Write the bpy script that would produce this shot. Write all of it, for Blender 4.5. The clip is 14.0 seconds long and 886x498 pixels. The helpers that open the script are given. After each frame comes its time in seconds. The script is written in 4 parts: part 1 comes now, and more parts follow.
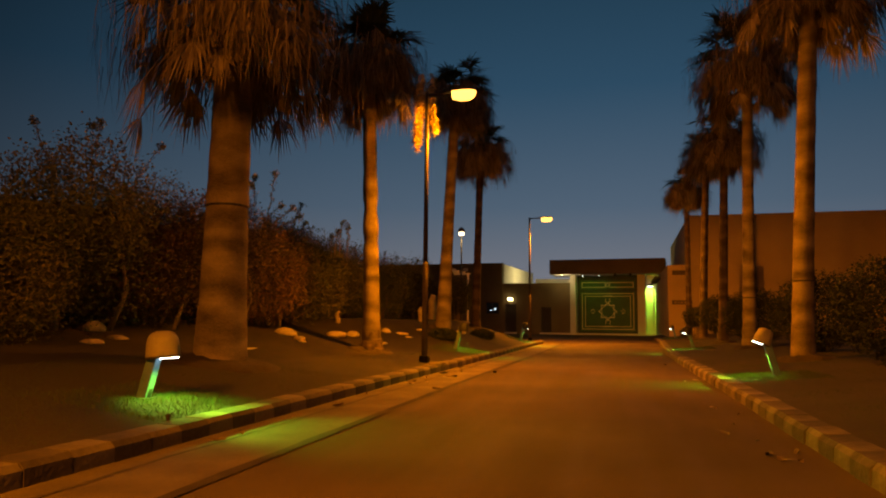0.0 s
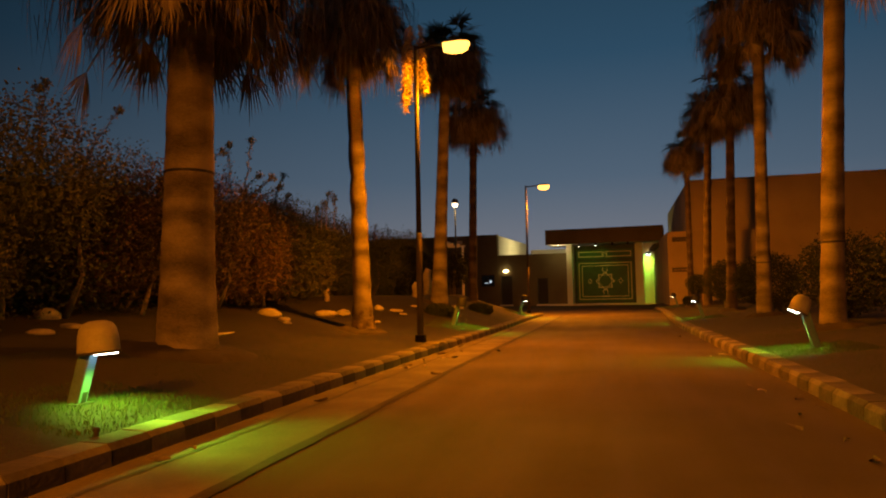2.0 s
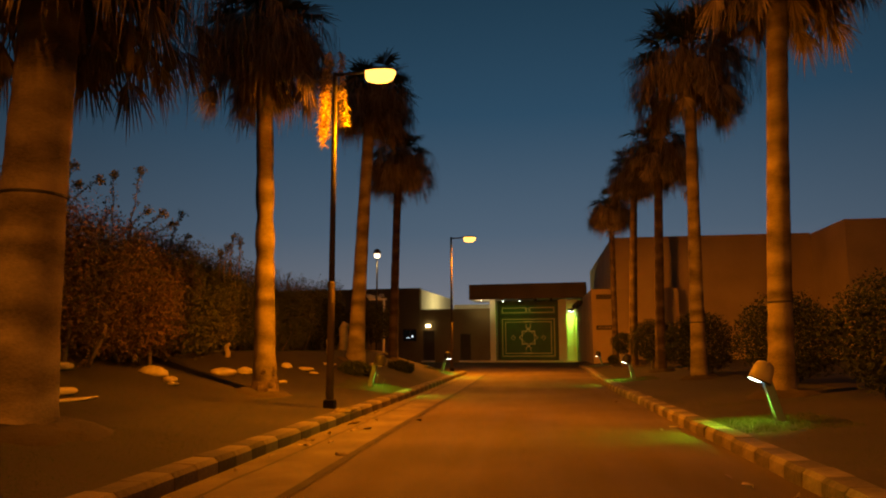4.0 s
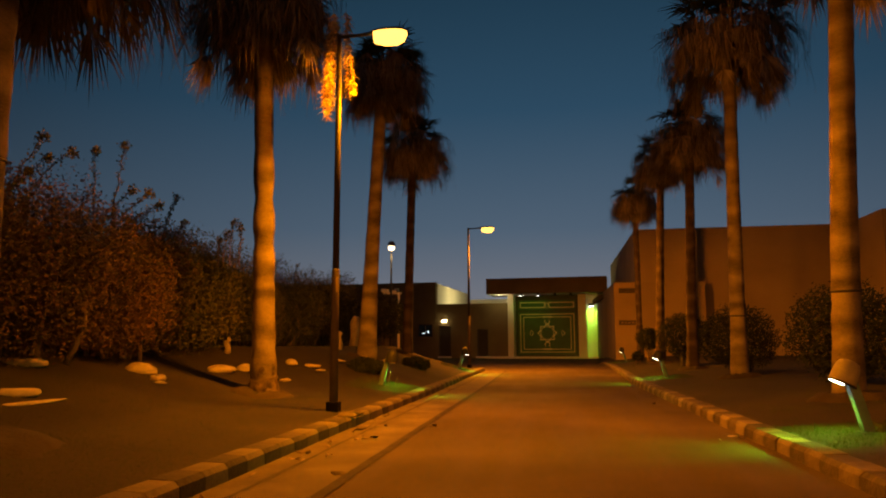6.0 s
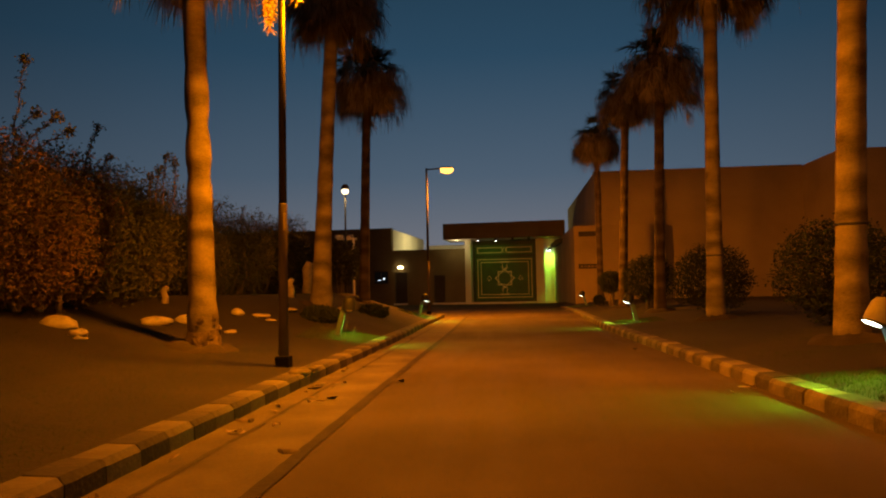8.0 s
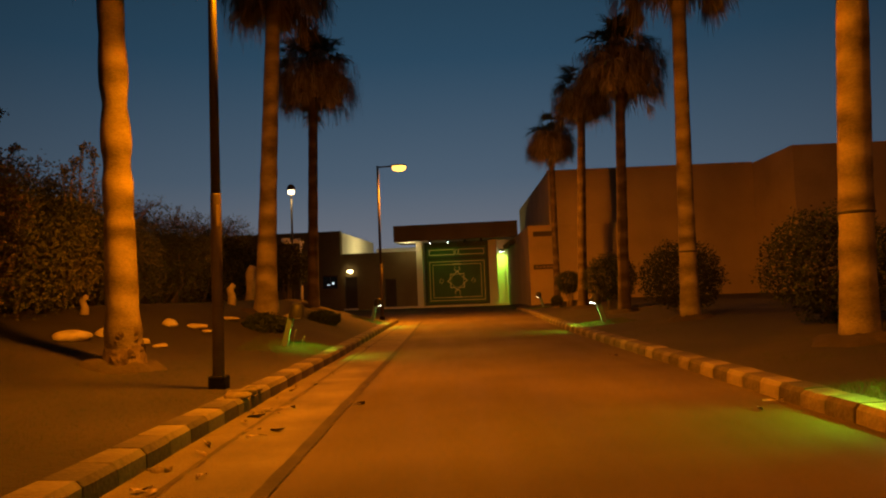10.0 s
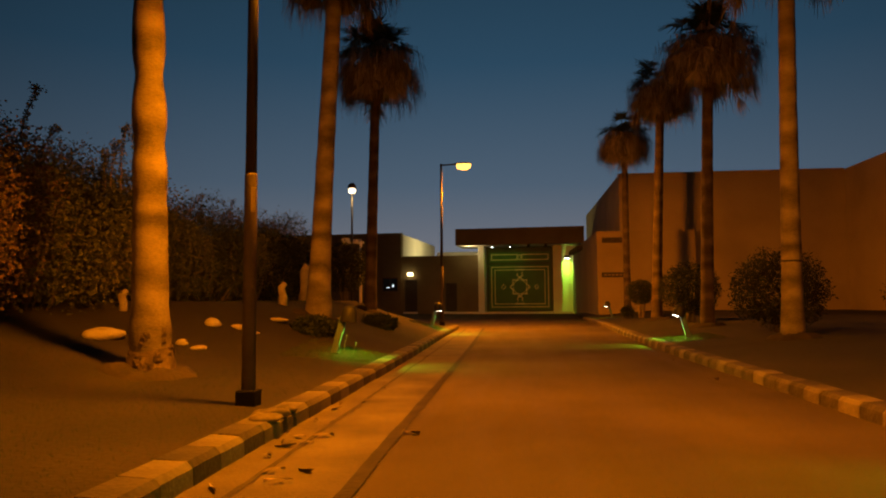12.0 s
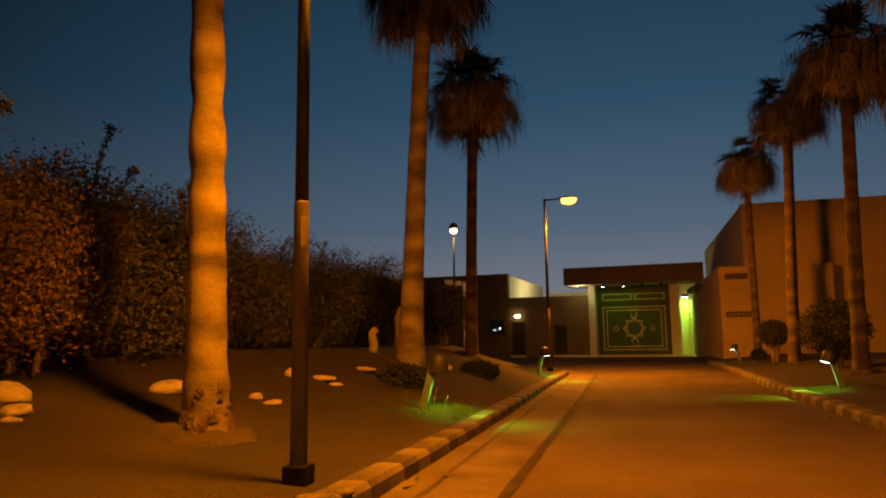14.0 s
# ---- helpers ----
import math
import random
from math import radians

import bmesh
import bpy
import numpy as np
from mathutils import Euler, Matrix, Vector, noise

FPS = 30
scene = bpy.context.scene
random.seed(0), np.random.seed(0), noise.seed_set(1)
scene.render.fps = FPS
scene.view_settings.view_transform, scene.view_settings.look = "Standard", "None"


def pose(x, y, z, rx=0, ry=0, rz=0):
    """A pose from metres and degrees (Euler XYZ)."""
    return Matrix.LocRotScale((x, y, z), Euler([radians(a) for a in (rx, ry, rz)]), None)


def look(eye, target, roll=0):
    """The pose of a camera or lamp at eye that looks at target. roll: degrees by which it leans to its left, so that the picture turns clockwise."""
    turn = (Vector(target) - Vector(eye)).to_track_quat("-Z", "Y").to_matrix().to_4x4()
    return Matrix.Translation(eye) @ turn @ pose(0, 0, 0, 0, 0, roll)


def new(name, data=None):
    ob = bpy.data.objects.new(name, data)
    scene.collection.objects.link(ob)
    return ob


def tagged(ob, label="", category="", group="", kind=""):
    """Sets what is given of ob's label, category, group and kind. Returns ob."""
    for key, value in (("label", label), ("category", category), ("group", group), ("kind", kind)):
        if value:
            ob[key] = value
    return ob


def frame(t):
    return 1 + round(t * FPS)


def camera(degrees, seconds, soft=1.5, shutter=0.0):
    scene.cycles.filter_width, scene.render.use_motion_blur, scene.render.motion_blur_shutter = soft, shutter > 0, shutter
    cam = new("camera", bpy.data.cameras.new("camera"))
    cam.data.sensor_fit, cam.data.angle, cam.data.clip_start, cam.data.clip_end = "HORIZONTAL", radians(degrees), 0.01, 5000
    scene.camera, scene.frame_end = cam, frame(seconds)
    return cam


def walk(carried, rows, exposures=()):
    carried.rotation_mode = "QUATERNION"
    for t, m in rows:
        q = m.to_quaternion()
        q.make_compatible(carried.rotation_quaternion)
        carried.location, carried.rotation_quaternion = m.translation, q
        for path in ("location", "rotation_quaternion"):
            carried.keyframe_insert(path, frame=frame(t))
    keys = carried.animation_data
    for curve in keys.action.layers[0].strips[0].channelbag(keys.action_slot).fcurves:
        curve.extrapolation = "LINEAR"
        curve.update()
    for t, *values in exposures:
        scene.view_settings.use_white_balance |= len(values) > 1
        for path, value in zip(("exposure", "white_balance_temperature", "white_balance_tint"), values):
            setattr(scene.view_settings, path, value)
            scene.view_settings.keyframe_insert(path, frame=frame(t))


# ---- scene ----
cam = camera(64.0, 14.0, soft=2.0)
PATH = [
    (0, (1.537, 1.377, 1.016), (1.066, 3.31, 1.221), 0.5),
    (0.5, (1.452, 1.679, 1.015), (0.98, 3.616, 1.177), -0.0),
    (1, (1.38, 2.041, 1.027), (0.839, 3.962, 1.159), -0.4),
    (1.5, (1.268, 2.415, 1.044), (0.742, 4.342, 1.156), -0.8),
    (2, (1.17, 2.686, 1.049), (0.717, 4.629, 1.181), -1.1),
    (2.5, (1.123, 3.125, 1.104), (0.752, 5.081, 1.292), -0.7),
    (3, (1.07, 3.483, 1.121), (0.821, 5.449, 1.391), -0.7),
    (5.5, (0.713, 5.464, 1.154), (0.475, 7.429, 1.436), -0.0),
    (6, (0.7, 5.729, 1.134), (0.419, 7.691, 1.402), -0.2),
    (6.5, (0.643, 6.05, 1.139), (0.328, 8.01, 1.386), -0.4),
    (7, (0.518, 6.405, 1.117), (0.248, 8.377, 1.311), -0.6),
    (7.5, (0.444, 6.771, 1.107), (0.178, 8.747, 1.267), -1.0),
    (8, (0.351, 7.114, 1.099), (0.196, 9.104, 1.218), -1.1),
    (8.5, (0.274, 7.429, 1.095), (0.199, 9.423, 1.22), -1.2),
    (11, (-0.017, 9.141, 1.113), (-0.021, 11.137, 1.238), -2.3),
    (11.5, (-0.038, 9.486, 1.123), (-0.159, 11.478, 1.262), -1.6),
    (12, (-0.091, 9.871, 1.107), (-0.272, 11.858, 1.25), -0.4),
    (12.5, (-0.107, 10.168, 1.102), (-0.397, 12.142, 1.249), -0.1),
    (13, (-0.115, 10.581, 1.128), (-0.438, 12.547, 1.302), -0.2),
    (13.5, (-0.115, 10.948, 1.157), (-0.471, 12.904, 1.373), -0.3),
    (14, (-0.089, 11.242, 1.182), (-0.567, 13.166, 1.445), -0.8),
]
walk(cam, [(t, look(eye, target, roll)) for t, eye, target, roll in PATH],
     exposures=[(0, 0.15), (3, 0.13), (5.5, 0.12), (8, 0.03), (12, 0.05), (13, 0.12), (14, 0.2)])

# ---- sky at dusk and the lights of the place ----
SODIUM = (1.0, 0.255, 0.0)
MERCURY = (0.40, 1.0, 0.045)
LAMP_POWER = 4700.0
BOLLARD_POWER = 150.0

world = bpy.data.worlds.new("dusk")
scene.world = world
world.use_nodes = True
wn, wl = world.node_tree.nodes, world.node_tree.links
wn.clear()
w_out, w_bg = wn.new("ShaderNodeOutputWorld"), wn.new("ShaderNodeBackground")
w_co, w_sep, w_ramp = wn.new("ShaderNodeTexCoord"), wn.new("ShaderNodeSeparateXYZ"), wn.new("ShaderNodeValToRGB")
wl.new(w_co.outputs["Generated"], w_sep.inputs[0])
wl.new(w_sep.outputs["Z"], w_ramp.inputs[0])
w_side, w_mul = wn.new("ShaderNodeMapRange"), wn.new("ShaderNodeVectorMath")
w_side.inputs["From Min"].default_value, w_side.inputs["From Max"].default_value = 0.58, 1.0
w_side.inputs["To Min"].default_value, w_side.inputs["To Max"].default_value = 0.22, 1.10
w_mul.operation = "SCALE"
wl.new(w_sep.outputs["Y"], w_side.inputs["Value"])
wl.new(w_ramp.outputs[0], w_mul.inputs[0])
wl.new(w_side.outputs[0], w_mul.inputs["Scale"])
wl.new(w_mul.outputs[0], w_bg.inputs[0])
wl.new(w_bg.outputs[0], w_out.inputs[0])
w_bg.inputs[1].default_value = 1.08
stops = [(0.0, (0.180, 0.160, 0.145)), (0.06, (0.128, 0.134, 0.158)), (0.16, (0.062, 0.093, 0.134)),
         (0.32, (0.022, 0.058, 0.101)), (0.48, (0.0125, 0.039, 0.069)), (0.62, (0.011, 0.030, 0.049)), (1.0, (0.010, 0.024, 0.040))]
els = w_ramp.color_ramp.elements
els[0].position, els[1].position = stops[0][0], stops[-1][0]
els[0].color, els[1].color = (*stops[0][1], 1), (*stops[-1][1], 1)
for p, c in stops[1:-1]:
    els.new(p).color = (*c, 1)


def spot(name, eye, target, color, power, cone=160, blend=0.4, radius=0.06):
    data = bpy.data.lights.new(name, "SPOT")
    data.color, data.energy, data.spot_size, data.spot_blend, data.shadow_soft_size = color, power, radians(cone), blend, radius
    ob = new(name, data)
    ob.matrix_world = look(eye, target)
    return ob


def bulb(name, place, color, power, radius=0.08):
    data = bpy.data.lights.new(name, "POINT")
    data.color, data.energy, data.shadow_soft_size = color, power, radius
    ob = new(name, data)
    ob.location = place
    return ob


# ---- materials ----
def material(name, colors, rough=0.85, scale=4.0, fine=40.0, bump=0.3, metal=0.0, island=0.0, stretch=(1, 1, 1), spec=0.3, piece=0.0, band=None):
    """A procedural surface: blotches and grain between the given colours, with fine relief."""
    m = bpy.data.materials.new(name)
    m.use_nodes = True
    n, l = m.node_tree.nodes, m.node_tree.links
    b = n["Principled BSDF"]
    b.inputs["Roughness"].default_value, b.inputs["Metallic"].default_value = rough, metal
    b.inputs["Specular IOR Level"].default_value = spec
    co, mp = n.new("ShaderNodeTexCoord"), n.new("ShaderNodeMapping")
    mp.inputs["Scale"].default_value = stretch
    l.new(co.outputs["Object"], mp.inputs[0])
    big, small = n.new("ShaderNodeTexNoise"), n.new("ShaderNodeTexNoise")
    big.inputs["Scale"].default_value, small.inputs["Scale"].default_value = scale, fine
    big.inputs["Detail"].default_value = small.inputs["Detail"].default_value = 4
    for t in (big, small):
        l.new(mp.outputs[0], t.inputs[0])
    mix = n.new("ShaderNodeMath")
    mix.operation = "MULTIPLY_ADD"
    l.new(small.outputs["Fac"], mix.inputs[0])
    mix.inputs[1].default_value = 0.45
    sub = n.new("ShaderNodeMath")
    sub.operation = "MULTIPLY_ADD"
    l.new(big.outputs["Fac"], sub.inputs[0])
    sub.inputs[1].default_value, sub.inputs[2].default_value = 1.3, -0.38
    l.new(sub.outputs[0], mix.inputs[2])
    last = mix.outputs[0]
    for amount, node, socket in ((island, "ShaderNodeNewGeometry", "Random Per Island"), (piece, "ShaderNodeObjectInfo", "Random")):
        if amount:
            src, add = n.new(node), n.new("ShaderNodeMath")
            add.operation = "MULTIPLY_ADD"
            l.new(src.outputs[socket], add.inputs[0])
            add.inputs[1].default_value = amount
            half = n.new("ShaderNodeMath")
            half.operation = "SUBTRACT"
            l.new(last, half.inputs[0])
            half.inputs[1].default_value = amount / 2
            l.new(half.outputs[0], add.inputs[2])
            last = add.outputs[0]
    if band:
        wave, tone = n.new("ShaderNodeTexWave"), n.new("ShaderNodeMath")
        wave.bands_direction = "Z"
        wave.inputs["Scale"].default_value, wave.inputs["Distortion"].default_value, wave.inputs["Detail Scale"].default_value = band, 5.0, 1.6
        l.new(co.outputs["Object"], wave.inputs[0])
        tone.operation = "MULTIPLY_ADD"
        l.new(wave.outputs["Fac"], tone.inputs[0])
        tone.inputs[1].default_value = 0.36
        shift = n.new("ShaderNodeMath")
        shift.operation = "SUBTRACT"
        l.new(last, shift.inputs[0])
        shift.inputs[1].default_value = 0.18
        l.new(shift.outputs[0], tone.inputs[2])
        last = tone.outputs[0]
    ramp = n.new("ShaderNodeValToRGB")
    e = ramp.color_ramp.elements
    e[0].position, e[1].position = 0.15, 0.85
    e[0].color, e[1].color = (*colors[0], 1), (*colors[-1], 1)
    for k, c in enumerate(colors[1:-1], 1):
        e.new(0.15 + 0.7 * k / (len(colors) - 1)).color = (*c, 1)
    l.new(last, ramp.inputs[0])
    l.new(ramp.outputs[0], b.inputs["Base Color"])
    if bump:
        bp = n.new("ShaderNodeBump")
        bp.inputs["Strength"].default_value, bp.inputs["Distance"].default_value = bump, 0.02
        height = small.outputs["Fac"]
        if band:
            sum_ = n.new("ShaderNodeMath")
            sum_.operation = "ADD"
            l.new(wave.outputs["Fac"], sum_.inputs[0])
            l.new(height, sum_.inputs[1])
            height = sum_.outputs[0]
        l.new(height, bp.inputs["Height"])
        l.new(bp.outputs[0], b.inputs["Normal"])
    return m


def glow(name, color, strength):
    m = bpy.data.materials.new(name)
    m.use_nodes = True
    b = m.node_tree.nodes["Principled BSDF"]
    b.inputs["Base Color"].default_value = (0.8, 0.8, 0.8, 1)
    b.inputs["Emission Color"].default_value = (*color, 1)
    b.inputs["Emission Strength"].default_value = strength
    return m


ASPHALT = material("asphalt", [(0.039, 0.030, 0.008), (0.069, 0.053, 0.015), (0.104, 0.081, 0.026)], 0.70, 0.35, 60, 0.3, spec=0.07)
an, al = ASPHALT.node_tree.nodes, ASPHALT.node_tree.links
a_co, a_map, a_noise, a_range = an.new("ShaderNodeTexCoord"), an.new("ShaderNodeMapping"), an.new("ShaderNodeTexNoise"), an.new("ShaderNodeMapRange")
a_map.inputs["Scale"].default_value = (1.6, 0.16, 1)
a_noise.inputs["Scale"].default_value, a_noise.inputs["Detail"].default_value = 1.4, 5
al.new(a_co.outputs["Object"], a_map.inputs[0])
al.new(a_map.outputs[0], a_noise.inputs[0])
al.new(a_noise.outputs["Fac"], a_range.inputs["Value"])
a_range.inputs["From Min"].default_value, a_range.inputs["From Max"].default_value = 0.35, 0.65
a_range.inputs["To Min"].default_value, a_range.inputs["To Max"].default_value = 0.69, 0.82
al.new(a_range.outputs[0], an["Principled BSDF"].inputs["Roughness"])
GUTTER = material("gutter_concrete", [(0.046, 0.036, 0.013), (0.082, 0.065, 0.026), (0.124, 0.100, 0.044)], 0.85, 1.6, 45, 0.35)
EARTH = material("dry_earth", [(0.09, 0.07, 0.05), (0.16, 0.125, 0.09)], 0.95, 0.5, 12, 0.4)
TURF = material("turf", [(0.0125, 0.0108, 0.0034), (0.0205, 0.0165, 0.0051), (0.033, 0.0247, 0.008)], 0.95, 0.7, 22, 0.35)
BLADE = material("grass_blade", [(0.024, 0.044, 0.0035), (0.036, 0.064, 0.005), (0.055, 0.050, 0.011)], 0.8, 1.5, 20, 0, island=0.7)
SOIL = material("dark_soil", [(0.018, 0.014, 0.010), (0.045, 0.034, 0.022)], 0.95, 3, 30, 0.8)
KERB_PALE = material("kerb_pale_paint", [(0.058, 0.048, 0.024), (0.102, 0.085, 0.043), (0.150, 0.125, 0.068)], 0.85, 2.5, 30, 0.4, piece=0.3)
KERB_FADED = material("kerb_faded_paint", [(0.055, 0.045, 0.025), (0.11, 0.088, 0.05), (0.17, 0.138, 0.08)], 0.85, 5, 30, 0.4, piece=0.5)
KERB_DARK = material("kerb_dark_paint", [(0.027, 0.022, 0.013), (0.047, 0.038, 0.022), (0.080, 0.066, 0.040)], 0.85, 2.5, 30, 0.4, piece=0.3)
KERB_TAN = material("kerb_worn_brown_paint", [(0.026, 0.020, 0.011), (0.048, 0.038, 0.021), (0.085, 0.068, 0.038)], 0.85, 4, 30, 0.4, piece=0.4)
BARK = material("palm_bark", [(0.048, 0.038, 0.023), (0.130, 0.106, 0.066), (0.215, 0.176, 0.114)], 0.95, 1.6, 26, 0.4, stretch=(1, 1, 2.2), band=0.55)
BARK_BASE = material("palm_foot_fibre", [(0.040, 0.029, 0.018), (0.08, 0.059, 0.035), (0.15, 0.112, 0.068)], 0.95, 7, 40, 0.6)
# palm bark again, with the far trunks' weak lamplight put into darker colours
BARK_SHADED = material("shaded_palm_bark", [(0.025, 0.018, 0.012), (0.06, 0.044, 0.028), (0.11, 0.08, 0.05)], 0.95, 1.6, 26, 0.4, stretch=(1, 1, 2.2), band=0.55)
FROND_LIVE = material("palm_frond_green", [(0.018, 0.030, 0.012), (0.035, 0.055, 0.02), (0.06, 0.08, 0.03)], 0.7, 2, 20, 0, island=0.6)
FROND_DEAD = material("palm_frond_dry", [(0.066, 0.055, 0.034), (0.148, 0.122, 0.073), (0.26, 0.215, 0.132)], 0.9, 2, 20, 0, island=0.7)
# brighter copy of the dry frond; the near lamp's glare is part of its colour
FROND_STRAW_LIT = material("palm_frond_straw_lit", [(0.14, 0.105, 0.06), (0.32, 0.25, 0.14), (0.52, 0.42, 0.25)], 0.9, 2, 20, 0, island=0.7)
LEAF_HEDGE = material("hedge_leaf", [(0.052, 0.066, 0.025), (0.088, 0.098, 0.038), (0.130, 0.114, 0.054)], 0.8, 0.8, 9, 0, island=0.22)
LEAF_RED = material("bougainvillea_leaf", [(0.040, 0.046, 0.020), (0.085, 0.062, 0.036), (0.15, 0.080, 0.056)], 0.8, 0.8, 9, 0, island=0.28)
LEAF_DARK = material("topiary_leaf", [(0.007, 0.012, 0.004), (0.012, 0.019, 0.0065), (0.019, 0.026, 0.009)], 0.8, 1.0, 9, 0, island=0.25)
TWIG = material("twig_bark", [(0.10, 0.08, 0.055), (0.22, 0.175, 0.12)], 0.9, 6, 40, 0.5)
WHITE_BARK = material("whitewashed_bark", [(0.20, 0.165, 0.115), (0.40, 0.34, 0.25)], 0.9, 5, 30, 0.5)
STONE = material("pale_stone", [(0.17, 0.145, 0.11), (0.29, 0.255, 0.20), (0.38, 0.34, 0.275)], 0.9, 4, 30, 0.6)
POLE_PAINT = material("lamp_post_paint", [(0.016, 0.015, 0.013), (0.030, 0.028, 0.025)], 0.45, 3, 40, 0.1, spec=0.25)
# lighter than the post above: lamplight on the lower part is in this colour
SLEEVE_LIT = material("lit_lamp_sleeve", [(0.050, 0.042, 0.032), (0.095, 0.079, 0.060)], 0.7, 3, 40, 0.1, spec=0.15)
FENCE_METAL = material("fence_sheet", [(0.09, 0.085, 0.07), (0.16, 0.15, 0.125)], 0.6, 2, 30, 0.2, piece=0.3)
LABEL = material("yellow_label", [(0.10, 0.085, 0.03), (0.19, 0.16, 0.06)], 0.6, 8, 30, 0.1)
COLLAR_PAINT = material("lamp_collar_paint", [(0.006, 0.006, 0.005), (0.013, 0.012, 0.010)], 0.8, 5, 40, 0.2, spec=0.05)
BLACK_PAINT = material("black_paint", [(0.012, 0.012, 0.012), (0.03, 0.028, 0.026)], 0.6, 5, 40, 0.2)
POST_PAINT = material("bollard_post_paint", [(0.050, 0.085, 0.13), (0.085, 0.14, 0.215)], 0.55, 6, 50, 0.15)
# for hoods that face away from the lamps: their shade is in the colour
HOOD_SHADED = material("shaded_hood_paint", [(0.014, 0.015, 0.013), (0.026, 0.028, 0.024)], 0.55, 6, 50, 0.15)
BOLLARD_PAINT = material("bollard_paint", [(0.15, 0.135, 0.10), (0.24, 0.215, 0.16)], 0.6, 6, 50, 0.15)
RENDER_WALL = material("sand_render", [(0.22, 0.172, 0.082), (0.28, 0.218, 0.103), (0.33, 0.26, 0.125)], 0.92, 0.4, 14, 0.35)
RENDER_DARK = material("brown_render", [(0.090, 0.070, 0.030), (0.132, 0.103, 0.045), (0.165, 0.130, 0.060)], 0.92, 0.4, 14, 0.35)
PALE_WALL = material("cream_render", [(0.50, 0.47, 0.38), (0.62, 0.58, 0.47)], 0.9, 0.6, 14, 0.25)
GATE_GREEN = material("green_gate_paint", [(0.010, 0.055, 0.022), (0.016, 0.08, 0.032), (0.024, 0.105, 0.042)], 0.5, 1.2, 30, 0.1)
GATE_DARK = material("dark_gate_frame", [(0.006, 0.025, 0.012), (0.012, 0.04, 0.02)], 0.5, 1.2, 30, 0.1)
GATE_GOLD = material("gold_paint", [(0.42, 0.40, 0.20), (0.58, 0.55, 0.30)], 0.5, 3, 30, 0.1)
DOOR_DARK = material("dark_door_paint", [(0.02, 0.016, 0.012), (0.035, 0.028, 0.02)], 0.6, 2, 30, 0.1)
SIGN_DARK = material("dark_sign_plate", [(0.03, 0.025, 0.02), (0.05, 0.04, 0.03)], 0.5, 2, 30, 0.1)
LITTER = material("dry_leaf", [(0.05, 0.036, 0.02), (0.13, 0.10, 0.06), (0.36, 0.29, 0.19)], 0.9, 6, 30, 0.2, piece=0.5)
CRACK = material("crack_tar", [(0.014, 0.010, 0.0035), (0.025, 0.018, 0.0065), (0.042, 0.031, 0.011)], 0.9, 3, 30, 0.4)
STAIN = material("gutter_dirt", [(0.026, 0.020, 0.007), (0.044, 0.034, 0.013), (0.075, 0.060, 0.025)], 0.9, 3, 30, 0.3)
SODIUM_LENS = glow("sodium_lens", (1.0, 0.46, 0.075), 3.4)
WHITE_LENS = glow("white_lens", (0.95, 1.0, 0.85), 14)
WARM_LENS = glow("warm_lens", (1.0, 0.78, 0.40), 12)
GLASS = bpy.data.materials.new("window_glass")
GLASS.use_nodes = True
gb = GLASS.node_tree.nodes["Principled BSDF"]
gb.inputs["Base Color"].default_value, gb.inputs["Roughness"].default_value = (0.012, 0.013, 0.014, 1), 0.08


